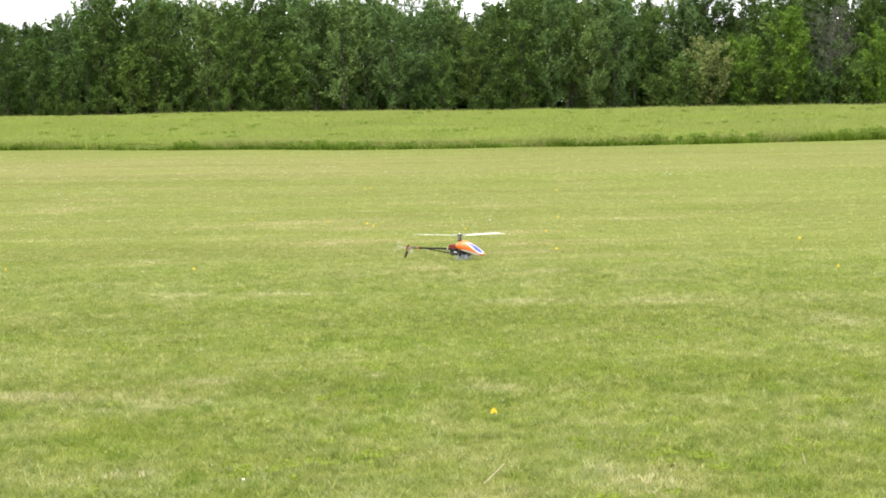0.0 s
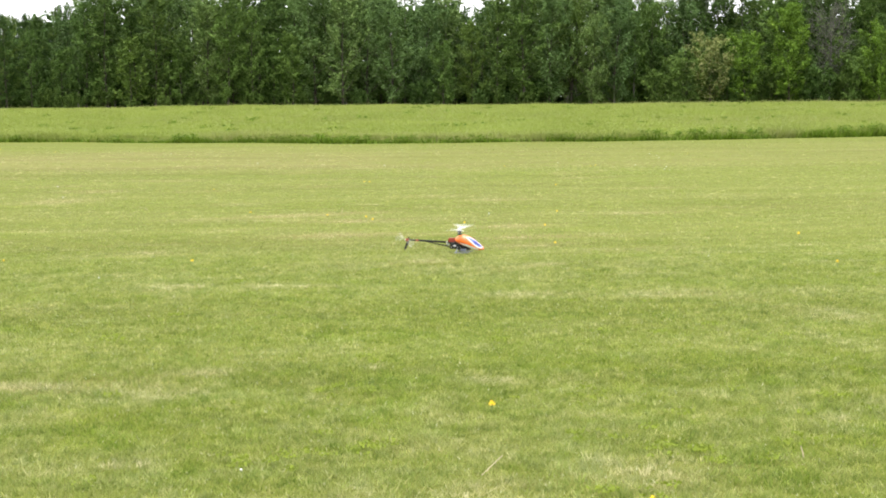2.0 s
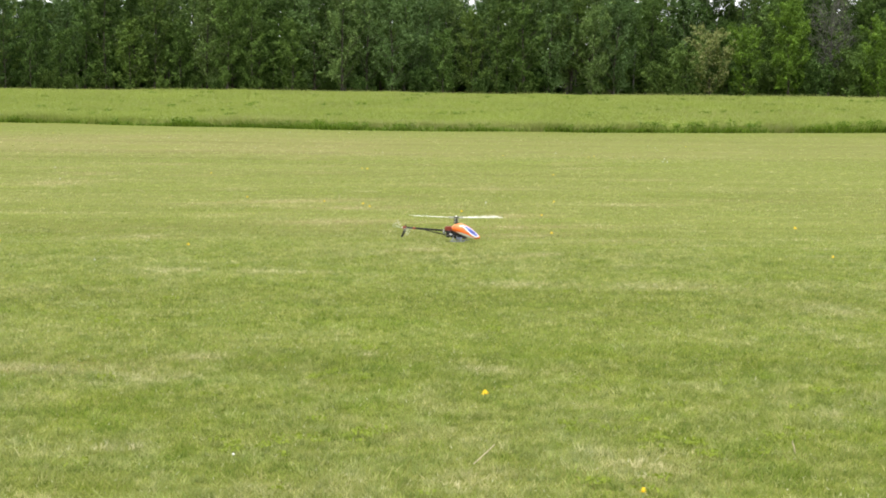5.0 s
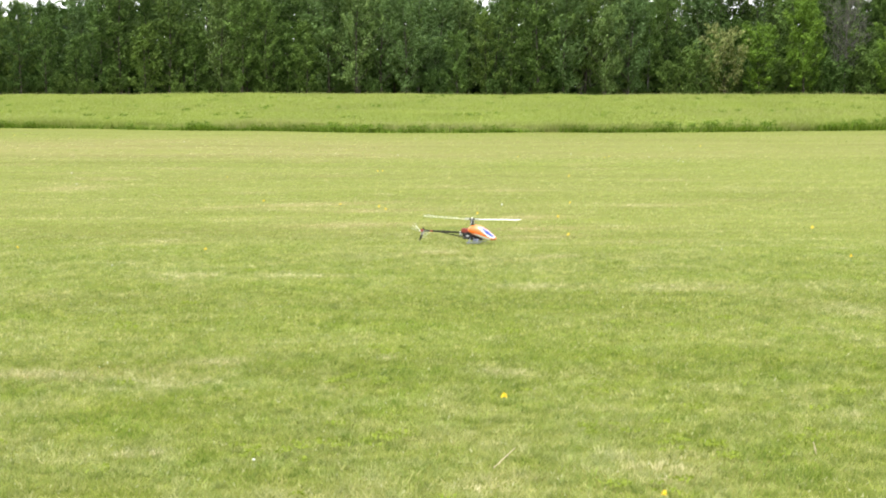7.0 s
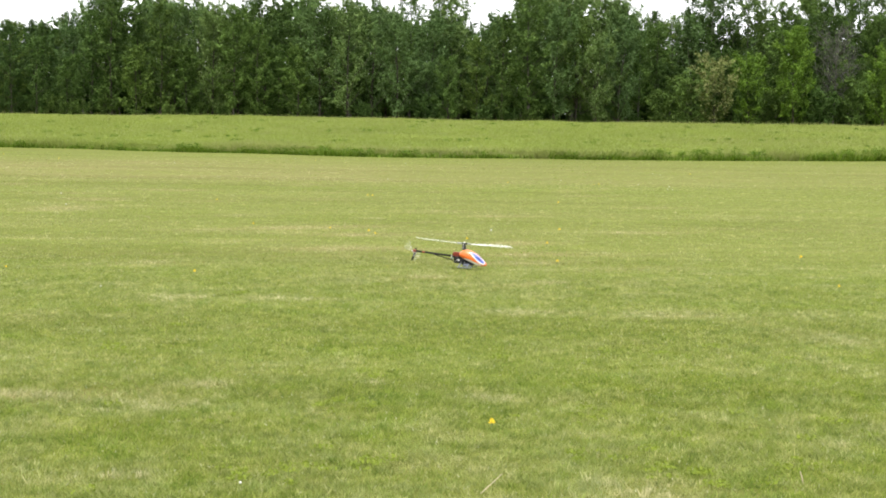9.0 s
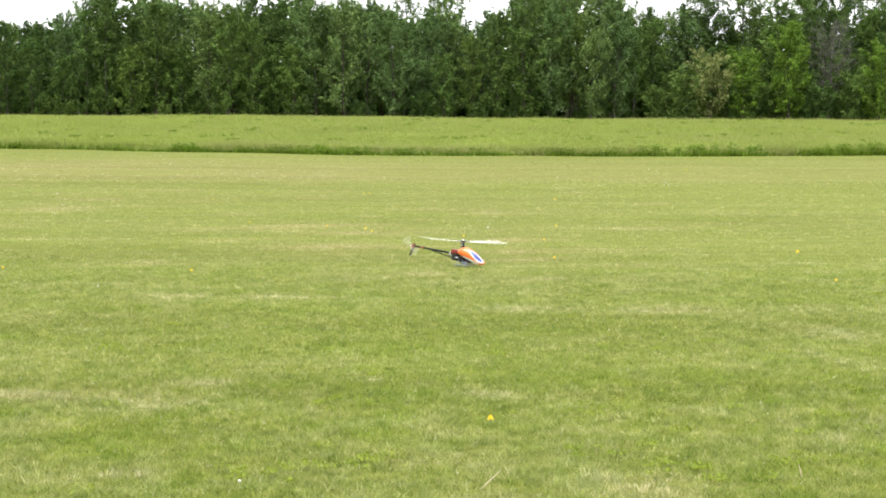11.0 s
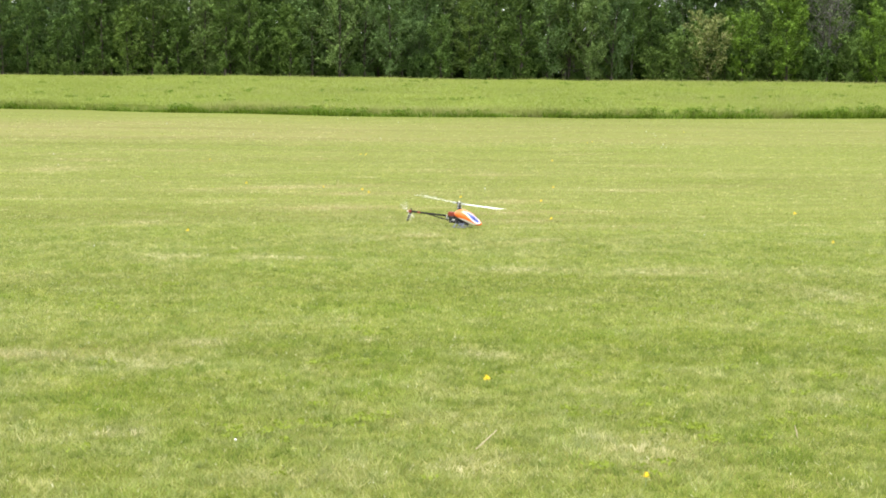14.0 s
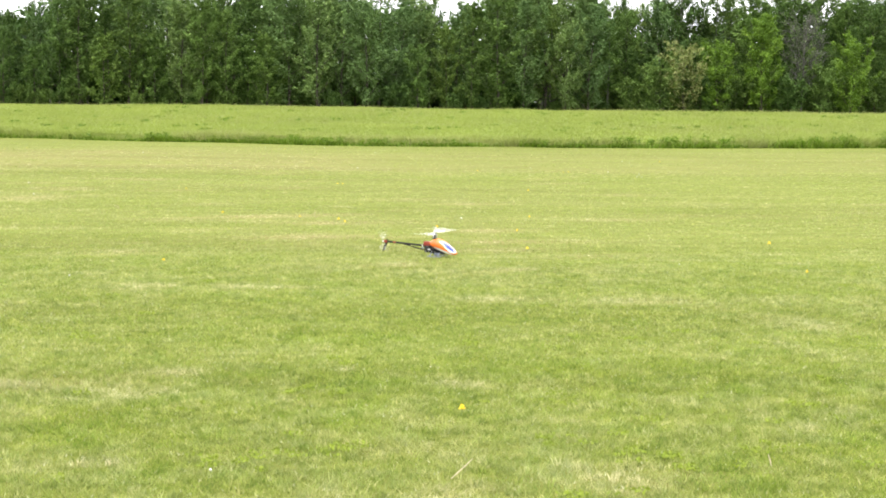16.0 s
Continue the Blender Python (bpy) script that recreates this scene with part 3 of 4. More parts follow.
def tree(name, label, seed, height, spread_m, leaves, leaf_mat, bark, low=0.12, leaf_size=0.15, limbs=20, shoot=0.95, width=0.17, rise=1.0, shoots=5, full=0.7, bare=0.0, kind_word="tree"):
    """A tapered trunk with rising limbs, and a crown of leafy shoots along them. full: how blunt the crown's top is."""
    rng = np.random.default_rng(seed)
    root = new(name)
    tagged(root, label, kind_word, group="trees of the wood edge")
    bm = bmesh.new()
    lean = rng.normal(size=2) * 0.025 * height
    trunk_at = lambda s: Vector((lean[0] * s * s + 0.1 * math.sin(5 * s + seed), lean[1] * s * s + 0.1 * math.cos(4 * s + seed), height * 0.95 * s - 0.05))
    base = 0.009 * height + 0.03
    steps = [k / 9 for k in range(10)]
    add_tube(bm, [trunk_at(s) for s in steps], [base * (1 - 0.92 * s) for s in steps], 8)
    starts, ways, widths = [], [], []
    for k in range(limbs):
        s = low + (0.96 - low) * ((k + rng.uniform(0, 0.8)) / limbs)
        a = k * 2.4 + rng.uniform(-0.5, 0.5)
        h = (s - low) / (1 - low)
        belly = min(1.0, 0.40 + 1.9 * h) * max(0.0, 1 - h ** 1.6) ** (1.15 - full * 0.8)
        reach = spread_m * (0.18 + 0.90 * belly) * rng.uniform(0.7, 1.15)
        up = reach * rise * rng.uniform(0.5, 1.1)
        p0 = trunk_at(s)
        p2 = p0 + Vector((math.cos(a) * reach, math.sin(a) * reach, up))
        p1 = p0.lerp(p2, 0.5) + Vector((0, 0, -0.10 * reach))
        r0 = base * (1 - 0.9 * s) * 0.5
        add_tube(bm, [p0, p1, p2], [r0, r0 * 0.6, r0 * 0.12], 5)
        out = (p2 - p1).normalized()
        for q in range(shoots):
            b0 = p0.lerp(p1, 0.5).lerp(p2, (q + rng.uniform(0.2, 1.0)) / shoots)
            way = (out * 0.45 + Vector(rng.normal(size=3)) * 0.5 + Vector((0, 0, 0.45 * rise))).normalized() * shoot * rng.uniform(0.6, 1.25)
            if bare:
                add_tube(bm, [b0, b0 + way * 0.5 + Vector(rng.normal(size=3)) * 0.05, b0 + way], [0.017, 0.011, 0.006], 4)
                for twig in range(3):
                    t0 = b0 + way * rng.uniform(0.3, 0.9)
                    add_tube(bm, [t0, t0 + Vector(rng.normal(size=3)) * 0.22 + Vector((0, 0, 0.14))], [0.010, 0.005], 3)
            elif q % 2:
                add_tube(bm, [b0, b0 + way], [r0 * 0.3, r0 * 0.06], 3)
            starts.append(b0), ways.append(way), widths.append(width * rng.uniform(0.7, 1.3))
    for k in range(0 if bare else 8):
        starts.append(trunk_at(low + (1 - low) * (k + 0.5) / 8)), ways.append(Vector((rng.normal() * 0.2, rng.normal() * 0.2, shoot))), widths.append(width * 1.5)
    starts.append(trunk_at(0.93)), ways.append(Vector((0, 0, shoot))), widths.append(width * 0.8)
    smooth(part("trunk", bm, bark, root))
    v, f = leaf_sprays(rng, np.array(starts), np.array(ways), np.array(widths), leaves, leaf_size)
    v[:, 2] = np.maximum(v[:, 2], 0.02)
    crown = new("crown", fast_mesh("crown", v, f, leaf_mat))
    crown.parent = root
    return root


def stand(ob, x, y, turn, size):
    """Puts a tree on the ground."""
    ob.matrix_basis = pose(x, y, float(land(x, y)) - 0.05, 0, 0, turn) @ Matrix.Diagonal((size, size, size, 1))
    return ob


# the wood's outline: x and height of the tree tops
WOOD_TOP = ((-46, 8.8), (-35, 9.0), (-29.5, 9.1), (-28.3, 9.4), (-27.2, 12.0), (-25.8, 11.8), (-24.5, 10.5), (-21, 10.8), (-17, 10.6), (-12, 11.0), (-8, 10.7), (-4.2, 10.7), (-3, 10.0), (1, 9.7), (3, 9.8), (5, 9.9),
            (6.4, 11.6), (8, 12.6), (13.4, 12.6), (15.0, 11.1), (16.2, 10.1), (20.5, 9.8), (22, 7.6), (46, 7.0))


def wood_top(x):
    return float(np.interp(x, [p[0] for p in WOOD_TOP], [p[1] for p in WOOD_TOP]))


def wood():
    # each with the height of its tip
    kinds = [
        (tree("poplar_tree", "tall leafy poplar with mid green crown at the wood edge", 1, 10.4, 1.7, 9200, LEAF_MID, BARK, low=0.10, leaf_size=0.138), 10.9),
        (tree("poplar_tree", "slender dark green poplar in the wood edge", 2, 9.6, 1.5, 7600, LEAF_DARK, BARK, low=0.08, full=0.5, leaf_size=0.138), 10.1),
        (tree("willow_tree", "bushy grey-green willow in the wood edge", 3, 8.6, 2.1, 8800, LEAF_SILVER, BARK, low=0.06, shoot=1.15, rise=1.25, leaf_size=0.132), 9.2),
        (tree("aspen_tree", "airy aspen with thin top and pale trunk", 4, 11.4, 1.7, 3900, LEAF_MID, BARK_GREY, low=0.25, width=0.20, shoot=0.8, leaf_size=0.17), 11.8),
        (tree("maple_tree", "broad dark green maple in the wood edge", 5, 10.0, 2.5, 9400, LEAF_DARK, BARK, low=0.10, full=1.0, rise=0.8, width=0.21, limbs=24), 10.5),
        (tree("young_tree", "young bright green tree among the wood edge", 6, 6.6, 1.4, 4600, LEAF_MID, BARK, low=0.05, shoot=0.7, full=0.5), 7.0),
        (tree("poplar_tree", "thin pointed poplar rising out of the wood", 15, 11.0, 1.1, 4200, LEAF_DARK, BARK, low=0.12, full=0.25, shoot=0.8, rise=1.3), 11.4),
        (tree("aspen_tree", "tall dark airy aspen behind the shrubs", 17, 11.4, 2.1, 5200, LEAF_DARK, BARK_GREY, low=0.25, width=0.22, shoot=0.8, full=1.0, leaf_size=0.165), 11.9),
    ]
    rng = random.Random(12)
    used = set()

    def put(kind, x, y, tall):
        ob, tip = kinds[kind]
        if kind in used:
            ob = copy_thing(ob, Matrix.Identity(4))
        used.add(kind)
        stand(ob, x, y, rng.uniform(0, 360), tall / tip)

    # front row: lower at the western end, full height in the middle, shrubs before taller trees at the eastern end
    x = -39.0
    while x < 40:
        if x < 16.5:
            tall = wood_top(x) * rng.choice((0.62, 0.80, 0.93, 0.98))
            put(rng.choice((5, 2, 5) if tall < 7 else (2, 2, 0) if -7 < x < -1 else (2, 2, 0, 2) if 5.5 < x < 16 else (0, 1, 2, 4, 0, 1)), x, 114.6 + rng.uniform(-1, 1.6), tall)
        else:
            put(rng.choice((5, 1, 5)), x, 116.8 + rng.uniform(-1, 1.5), rng.uniform(4.6, 6.4))
        x += rng.uniform(1.5, 2.3)
    for row, (y, step) in enumerate(((118.3, 2.5), (122.0, 3.0), (126.5, 3.8))):
        x = -41.0 - row
        while x < 42 + row:
            along = x * 115 / y
            if along < 21:
                tall = wood_top(along) * rng.uniform(0.93, 1.03) * (1.0 if row == 0 else 1.03)
                kind = rng.choice((2, 2, 0) if row == 0 and 5 < along < 16 else (0, 1, 4, 2) if row == 0 else (3, 3, 0, 3, 6) if wood_top(along) > 9.9 else (1, 6, 4))
            else:
                tall = rng.uniform(12.2, 13.8) if row > 1 or along > 27 and row else rng.uniform(9.8, 11.4) if along > 27 else rng.uniform(7.0, 8.4)
                kind = rng.choice((1, 4, 0) if row == 0 else (4, 7, 0) if along > 27 else (2, 0) if row == 1 else (7, 7, 3))
            put(kind, x, y + rng.uniform(-1.2, 1.2), tall)
            x += step * rng.uniform(0.75, 1.25)
    # thin airy tops that stand up against the sky
    for x, y, kind, tall in ((-26.6, 118.0, 6, 12.4), (-25.9, 119.0, 6, 12.0), (-2.0, 124.0, 3, 13.0), (0.6, 125.0, 3, 13.0), (1.9, 123.5, 3, 12.4), (15.6, 121.0, 6, 10.9), (16.9, 120.0, 3, 10.6), (18.6, 122.0, 6, 11.0), (19.6, 120.5, 3, 10.4), (20.8, 121.5, 6, 11.2), (22.7, 121.0, 7, 12.6), (24.4, 122.5, 7, 13.2), (26.2, 121.5, 7, 12.8), (11.7, 115.6, 3, 9.6), (16.3, 115.5, 3, 8.2)):
        put(kind, x, y, tall)
    # undergrowth along the foot of the wood
    shrub = tree("shrub", "dense low green shrub at the foot of the wood", 7, 3.2, 1.35, 4600, LEAF_SHRUB, BARK, low=0.03, limbs=16, leaf_size=0.12, shoot=0.6, width=0.15, full=1.0, kind_word="shrub")
    # this one's dark leaf colour stands in for shade under the crowns
    dark = tree("shrub", "dense shrub coloured dark for the shade at the foot of the wood", 8, 2.8, 1.5, 3600, LEAF_DARK, BARK, low=0.03, limbs=16, leaf_size=0.13, shoot=0.6, width=0.16, full=1.0, kind_word="shrub")
    x, first = -39.0, [shrub, dark]
    while x < 40:
        src = shrub if rng.random() < (0.75 if x > 16 else 0.06) else dark
        ob = src
        if src in first:
            first.remove(src)
        else:
            ob = copy_thing(src, Matrix.Identity(4))
        size = rng.uniform(0.95, 1.35) if x > 16 else rng.uniform(0.45, 0.85)
        stand(ob, x, (112.8 if x > 16 else 114.4) + rng.uniform(-0.8, 1.2), rng.uniform(0, 360), size)
        x += rng.uniform(1.2, 2.1) * (1.0 if x > 16 else 1.3)
    # single plants that stand out at the eastern end
    stand(tree("flowering_shrub", "tall shrub with pale yellowish blossom", 9, 5.6, 1.9, 5200, LEAF_BLOOM, BARK, low=0.15, leaf_size=0.14, shoot=0.7, full=1.0, kind_word="shrub"), 21.7, 112.3, 20, 1.0)
    stand(tree("bright_tree", "yellow-green leafy tree among the shrubs", 16, 5.9, 1.7, 5600, LEAF_BRIGHT, BARK, low=0.08, leaf_size=0.14, shoot=0.75, full=0.9), 24.4, 112.6, 60, 1.0)
    stand(tree("pointed_tree", "pointed bright green tree above the shrubs", 10, 8.5, 2.0, 13000, LEAF_BRIGHT, BARK, low=0.08, leaf_size=0.135, shoot=0.75, limbs=30, full=0.15), 27.7, 112.2, 75, 1.0)
    stand(tree("bare_tree", "half-dead grey tree with bare limbs", 11, 8.0, 1.9, 260, LEAF_SILVER, BARK_GREY, low=0.3, limbs=40, shoots=7, full=1.0, bare=1.0), 31.2, 113.2, 10, 1.0)
    stand(tree("bright_tree", "yellow-green leafy tree at the wood's end", 13, 6.0, 2.1, 7600, LEAF_BRIGHT, BARK, low=0.06, leaf_size=0.14, shoot=0.85, full=1.0), 34.6, 111.6, 140, 1.0)


def far_wood():
    """Leaf mass added behind the tree rows; its dark colour stands for inner shade."""
    rng = np.random.default_rng(14)
    n = 1900
    x = rng.uniform(-58, 58, n)
    top = np.where(x > 30, 9.2, np.where(x > 21, 6.6, np.interp(x, [p[0] for p in WOOD_TOP], [p[1] for p in WOOD_TOP]) - 1.4)) + 1.2 * value_noise(x / 4, x * 0, 41)
    z = np.where(rng.uniform(0, 1, n) < 0.4, rng.uniform(0, 3.5, n), rng.uniform(0, 1, n) * top)
    y = rng.uniform(128.5, 142, n)
    centres = np.stack([x, y, z + land(x, y)], 1)
    v, f = leaf_cloud(rng, centres, rng.uniform(1.2, 2.2, n), 140000, 0.60)
    tagged(new("far_wood", fast_mesh("far_wood", v, f, LEAF_DARK)), "leafy filler behind the edge trees, coloured dark for the wood's inner shade", "woodland", kind="stuff")


# ---------------------------------------------------------------- flowers and straws in the lawn
def flower(name, label, head_mat, head_r, tall, petals):
    root = tagged(new(name), label, "flower", group=name + "s in the lawn")
    part("stem", tube([(0, 0, -0.005), (0.003, 0.002, tall * 0.5), (0, 0.004, tall)], [0.002, 0.0018, 0.0016], 5), STEM, root)
    bm = bmesh.new()
    if petals:
        for ring in range(3):
            for k in range(12):
                a = 2 * math.pi * (k + ring * 0.5) / 12
                r = head_r * (1 - 0.27 * ring)
                z = tall + 0.004 * ring
                p = [(r * 0.25, 0, 0), (r, -r * 0.17, 0.003 + 0.003 * ring), (r * 1.06, 0, 0.004 + 0.003 * ring), (r, r * 0.17, 0.003 + 0.003 * ring)]
                bm.faces.new([bm.verts.new(Matrix.Translation((0, 0.004, z)) @ Matrix.Rotation(a, 4, "Z") @ Vector(q)) for q in p])
        bmesh.ops.create_icosphere(bm, subdivisions=1, radius=head_r * 0.4, matrix=Matrix.Translation((0, 0.004, tall + 0.006)))
    else:
        bmesh.ops.create_icosphere(bm, subdivisions=2, radius=head_r, matrix=Matrix.Translation((0, 0.004, tall)))
        for v in bm.verts:
            v.co += (v.co - Vector((0, 0.004, tall))) * random.uniform(-0.15, 0.3)
    part("flower_head", bm, head_mat, root)
    return root


YELLOW_SPOTS = [(-4.0, 13.54), (-2.43, 19.51), (-1.33, 18.99), (-0.81, 18.41), (-0.71, 18.04), (-1.13, 27.14), (-1.22, 27.34), (2.22, 25.6), (1.69, 19.2), (3.98, 15.48), (3.6, 12.68), (1.34, 16.94), (1.28, 14.77), (-2.2, 13.29),
                (0.43, 17.34), (0.29, 6.72), (0.78, 5.03), (-3.76, 25.24), (-12.86, 49.94), (-13.22, 48.6), (-15.83, 53.62), (3.9, 34.02), (3.72, 33.39), (1.78, 34.34), (7.35, 41.4), (-4.17, 51.35)]
WHITE_SPOTS = [(0.76, 18.83), (-4.43, 37.41), (-1.12, 35.57), (-5.95, 23.51), (-6.82, 26.64), (4.82, 33.9), (5.33, 32.67), (5.18, 31.26), (5.11, 31.53), (6.38, 42.22), (6.41, 40.79), (2.62, 13.55), (-0.74, 5.6), (-2.81, 12.2),
               (-8.17, 45.97), (3.19, 36.29), (6.17, 39.03), (-2.89, 53.43), (-0.94, 49.09), (-5.07, 53.43)]


def lawn_flowers():
    rng = random.Random(3)
    dandelion = flower("dandelion", "yellow dandelion in flower in the mown lawn", PETAL, 0.0130, 0.038, True)
    clock = flower("dandelion_clock", "white seed head of a dandelion in the lawn", CLOCK, 0.0068, 0.040, False)
    for src, spots in ((dandelion, YELLOW_SPOTS), (clock, WHITE_SPOTS)):
        for k, (x, y) in enumerate(spots):
            size = rng.uniform(0.85, 1.15) * (1.3 if y > 15 else 1.15 if src is dandelion else 0.75)
            m = pose(x, y, float(land(x, y)), rng.uniform(-14, 14), rng.uniform(-14, 14), rng.uniform(0, 360)) @ Matrix.Diagonal((size, size, size, 1))
            if k == 0:
                src.matrix_basis = m
            else:
                copy_thing(src, Matrix.Identity(4)).matrix_basis = m
    straw = new("dry_straw")
    tagged(straw, "dead pale straw lying slanted on the lawn", "straw")
    part("stalk", tube([(0.198, 5.53, 0.012), (0.242, 5.62, 0.028), (0.290, 5.73, 0.042)], [0.0022, 0.0020, 0.0013], 6), STRAW, straw)
    for x, y, tall, tip in ((-1.2, 19.74, 0.10, 0.008), (1.515, 5.76, 0.058, -0.012), (-4.08, 21.0, 0.05, -0.14)):
        stalk = tagged(new("dry_straw"), "pale dry grass stalk standing in the lawn", "straw")
        part("stalk", tube([(x, y, -0.005), (x + tip * 0.4, y, tall * 0.5), (x + tip, y + 0.01, tall)], [0.003, 0.0028, 0.0015], 6), STRAW, stalk)


# ---------------------------------------------------------------- the model helicopter
def canopy_rings():
    # along the body: x, underside, top, half width
    return [(-0.036, 0.142, 0.172, 0.036), (-0.020, 0.126, 0.187, 0.047), (0.002, 0.114, 0.200, 0.055), (0.035, 0.100, 0.205, 0.059), (0.075, 0.086, 0.198, 0.060), (0.115, 0.072, 0.181, 0.057),
            (0.150, 0.060, 0.160, 0.052), (0.180, 0.053, 0.136, 0.045), (0.205, 0.053, 0.116, 0.037), (0.225, 0.055, 0.099, 0.027), (0.240, 0.060, 0.086, 0.017), (0.248, 0.066, 0.077, 0.008)]


def canopy_point(s, a, grow=0.0):
    """A point of the shell: s from tail to nose (0..1), a round the body."""
    rings = canopy_rings()
    k = min(int(s * (len(rings) - 1)), len(rings) - 2)
    f = s * (len(rings) - 1) - k
    x, lo, hi, w = [p + (q - p) * f for p, q in zip(rings[k], rings[k + 1])]
    c, sn = math.cos(a), math.sin(a)
    sq = lambda v: math.copysign(abs(v) ** 0.85, v)
    return Vector((x, (w + grow) * sq(c), (lo + hi) / 2 + ((hi - lo) / 2 + grow) * sq(sn)))


def shell(s0, s1, a0, a1, ns, na, grow=0.0, closed=False):
    bm = bmesh.new()
    grid = [[bm.verts.new(canopy_point(s0 + (s1 - s0) * i / ns, a0 + (a1 - a0) * j / na, grow)) for j in range(na if closed else na + 1)] for i in range(ns + 1)]
    for i in range(ns):
        for j in range(na):
            k = (j + 1) % len(grid[0]) if closed else j + 1
            bm.faces.new((grid[i][j], grid[i + 1][j], grid[i + 1][k], grid[i][k]))
    if closed:
        bm.faces.new(grid[-1])
    bmesh.ops.recalc_face_normals(bm, faces=bm.faces[:])
    return bm


def patch(outline, side, grow):
    """A painted panel on the shell: outline of (s, height angle) on one side, laid a little proud."""
    bm = bmesh.new()
    pts = []
    for (sa, aa), (sb, ab) in zip(outline, outline[1:] + outline[:1]):
        pts += [(sa + (sb - sa) * k / 6, aa + (ab - aa) * k / 6) for k in range(6)]
    cs, ca = sum(p[0] for p in pts) / len(pts), sum(p[1] for p in pts) / len(pts)
    rings = [[bm.verts.new(canopy_point(cs + (s - cs) * q, radians((ca + (a - ca) * q) if side < 0 else 180 - (ca + (a - ca) * q)) + math.pi, grow)) for s, a in pts] for q in (1.0, 0.75, 0.5, 0.25)]
    mid = bm.verts.new(canopy_point(cs, radians(ca if side < 0 else 180 - ca) + math.pi, grow))
    n = len(pts)
    for r0, r1 in zip(rings, rings[1:]):
        for k in range(n):
            bm.faces.new((r0[k], r0[(k + 1) % n], r1[(k + 1) % n], r1[k]))
    for k in range(n):
        bm.faces.new((rings[-1][k], rings[-1][(k + 1) % n], mid))
    bmesh.ops.recalc_face_normals(bm, faces=bm.faces[:])
    return bm


def helicopter():
    heli = tagged(new("model_helicopter"), "orange, white and blue model helicopter with spinning rotor on the lawn", "helicopter")
    canopy = smooth(part("canopy", shell(0, 1, 0, 2 * math.pi, 33, 28, closed=True), ORANGE, heli, "glossy orange canopy"))
    for side in (-1, 1):
        # heights as degrees round the shell: 0 is the waist, less is above it
        smooth(part("white_flash", patch([(0.22, 30), (0.40, 20), (0.60, 18), (0.74, 22), (0.70, 46), (0.46, 56), (0.30, 50)], side, 0.0012), WHITE, canopy, "white painted flash"))
        smooth(part("windscreen_border", patch([(0.36, -44), (0.45, -72), (0.60, -86), (0.80, -86), (0.90, -60), (0.91, -16), (0.82, 14), (0.64, 6), (0.48, -16)], side, 0.0012), WHITE, canopy, "white painted border"))
        smooth(part("window", patch([(0.39, -44), (0.47, -68), (0.62, -80), (0.80, -74), (0.88, -40), (0.80, -8), (0.58, -14)], side, 0.0022), BLUE, canopy, "blue painted window"))
        smooth(part("window_centre", patch([(0.52, -34), (0.60, -56), (0.74, -56), (0.80, -36), (0.68, -24)], side, 0.0030), NAVY, canopy, "dark blue window centre"))
    for y in (-0.024, 0.024):
        part("side_frame", box(0.175, 0.003, 0.066, (-0.008, y, 0.098), 0.001), CARBON, heli)
    part("rear_block", box(0.082, 0.050, 0.042, (-0.072, 0, 0.152), 0.008), RED, heli, "dark red rear frame block")
    part("battery", box(0.13, 0.040, 0.036, (0.050, 0, 0.072), 0.006), BLACK, heli)
    part("motor", tube([(-0.012, 0, 0.060), (-0.012, 0, 0.064), (-0.012, 0, 0.104), (-0.012, 0, 0.108)], [0.014, 0.018, 0.018, 0.014], 16), BLACK, heli)
    part("main_gear", tube([(-0.045, 0, 0.082), (-0.045, 0, 0.092)], [0.055, 0.055], 28), BLACK, heli)
    for x, y in ((-0.06, -0.031), (0.0, -0.031), (0.0, 0.031)):
        part("servo", box(0.030, 0.013, 0.028, (x, y, 0.118), 0.002), BLACK, heli)
    part("tail_servo", box(0.026, 0.012, 0.014, (-0.116, -0.020, 0.110), 0.002), SKID_GREY, heli, "grey tail servo")
    part("speed_controller", box(0.050, 0.020, 0.018, (0.040, -0.030, 0.058), 0.003), SKID_GREY, heli, "grey speed controller")
    for k in range(4):
        part("frame_post", tube([(-0.080 + 0.032 * k, -0.0265, 0.078), (-0.080 + 0.032 * k, 0.0265, 0.078)], [0.004, 0.004], 8), SILVER, heli)
    part("servo_label", box(0.030, 0.002, 0.016, (-0.045, -0.0272, 0.096), 0.0004), WHITE, heli, "white label on the frame")
    smooth(part("mast", tube([(0, 0, 0.10), (0, 0, 0.26)], [0.005, 0.005], 10), BLACK, heli))
    part("swashplate", tube([(0, 0, 0.205), (0, 0, 0.209), (0, 0, 0.216), (0, 0, 0.220)], [0.017, 0.025, 0.025, 0.015], 18), BLACK, heli)
    part("head_block", box(0.036, 0.030, 0.026, (0, 0, 0.236), 0.005), BLACK, heli)
    for k in range(3):
        a = k * 2.094 + 0.5
        part("pushrod", tube([(0.024 * math.cos(a), 0.024 * math.sin(a), 0.213), (0.017 * math.cos(a), 0.017 * math.sin(a), 0.262)], [0.0018, 0.0018], 6), SILVER, heli)
    # tail
    boom = smooth(part("tail_boom", tube([(-0.095, 0, 0.127), (-0.535, 0, 0.148)], [0.0085, 0.0085], 14), CARBON, heli))
    part("boom_clamp", box(0.012, 0.024, 0.026, (-0.128, 0, 0.129), 0.004), WHITE, heli, "white boom clamp")
    part("boom_clamp", box(0.016, 0.020, 0.020, (-0.330, 0, 0.136), 0.003), BLACK, heli)
    part("boom_band", tube([(-0.425, 0, 0.1425), (-0.452, 0, 0.144)], [0.0095, 0.0095], 14), RED, boom, "dull orange band")
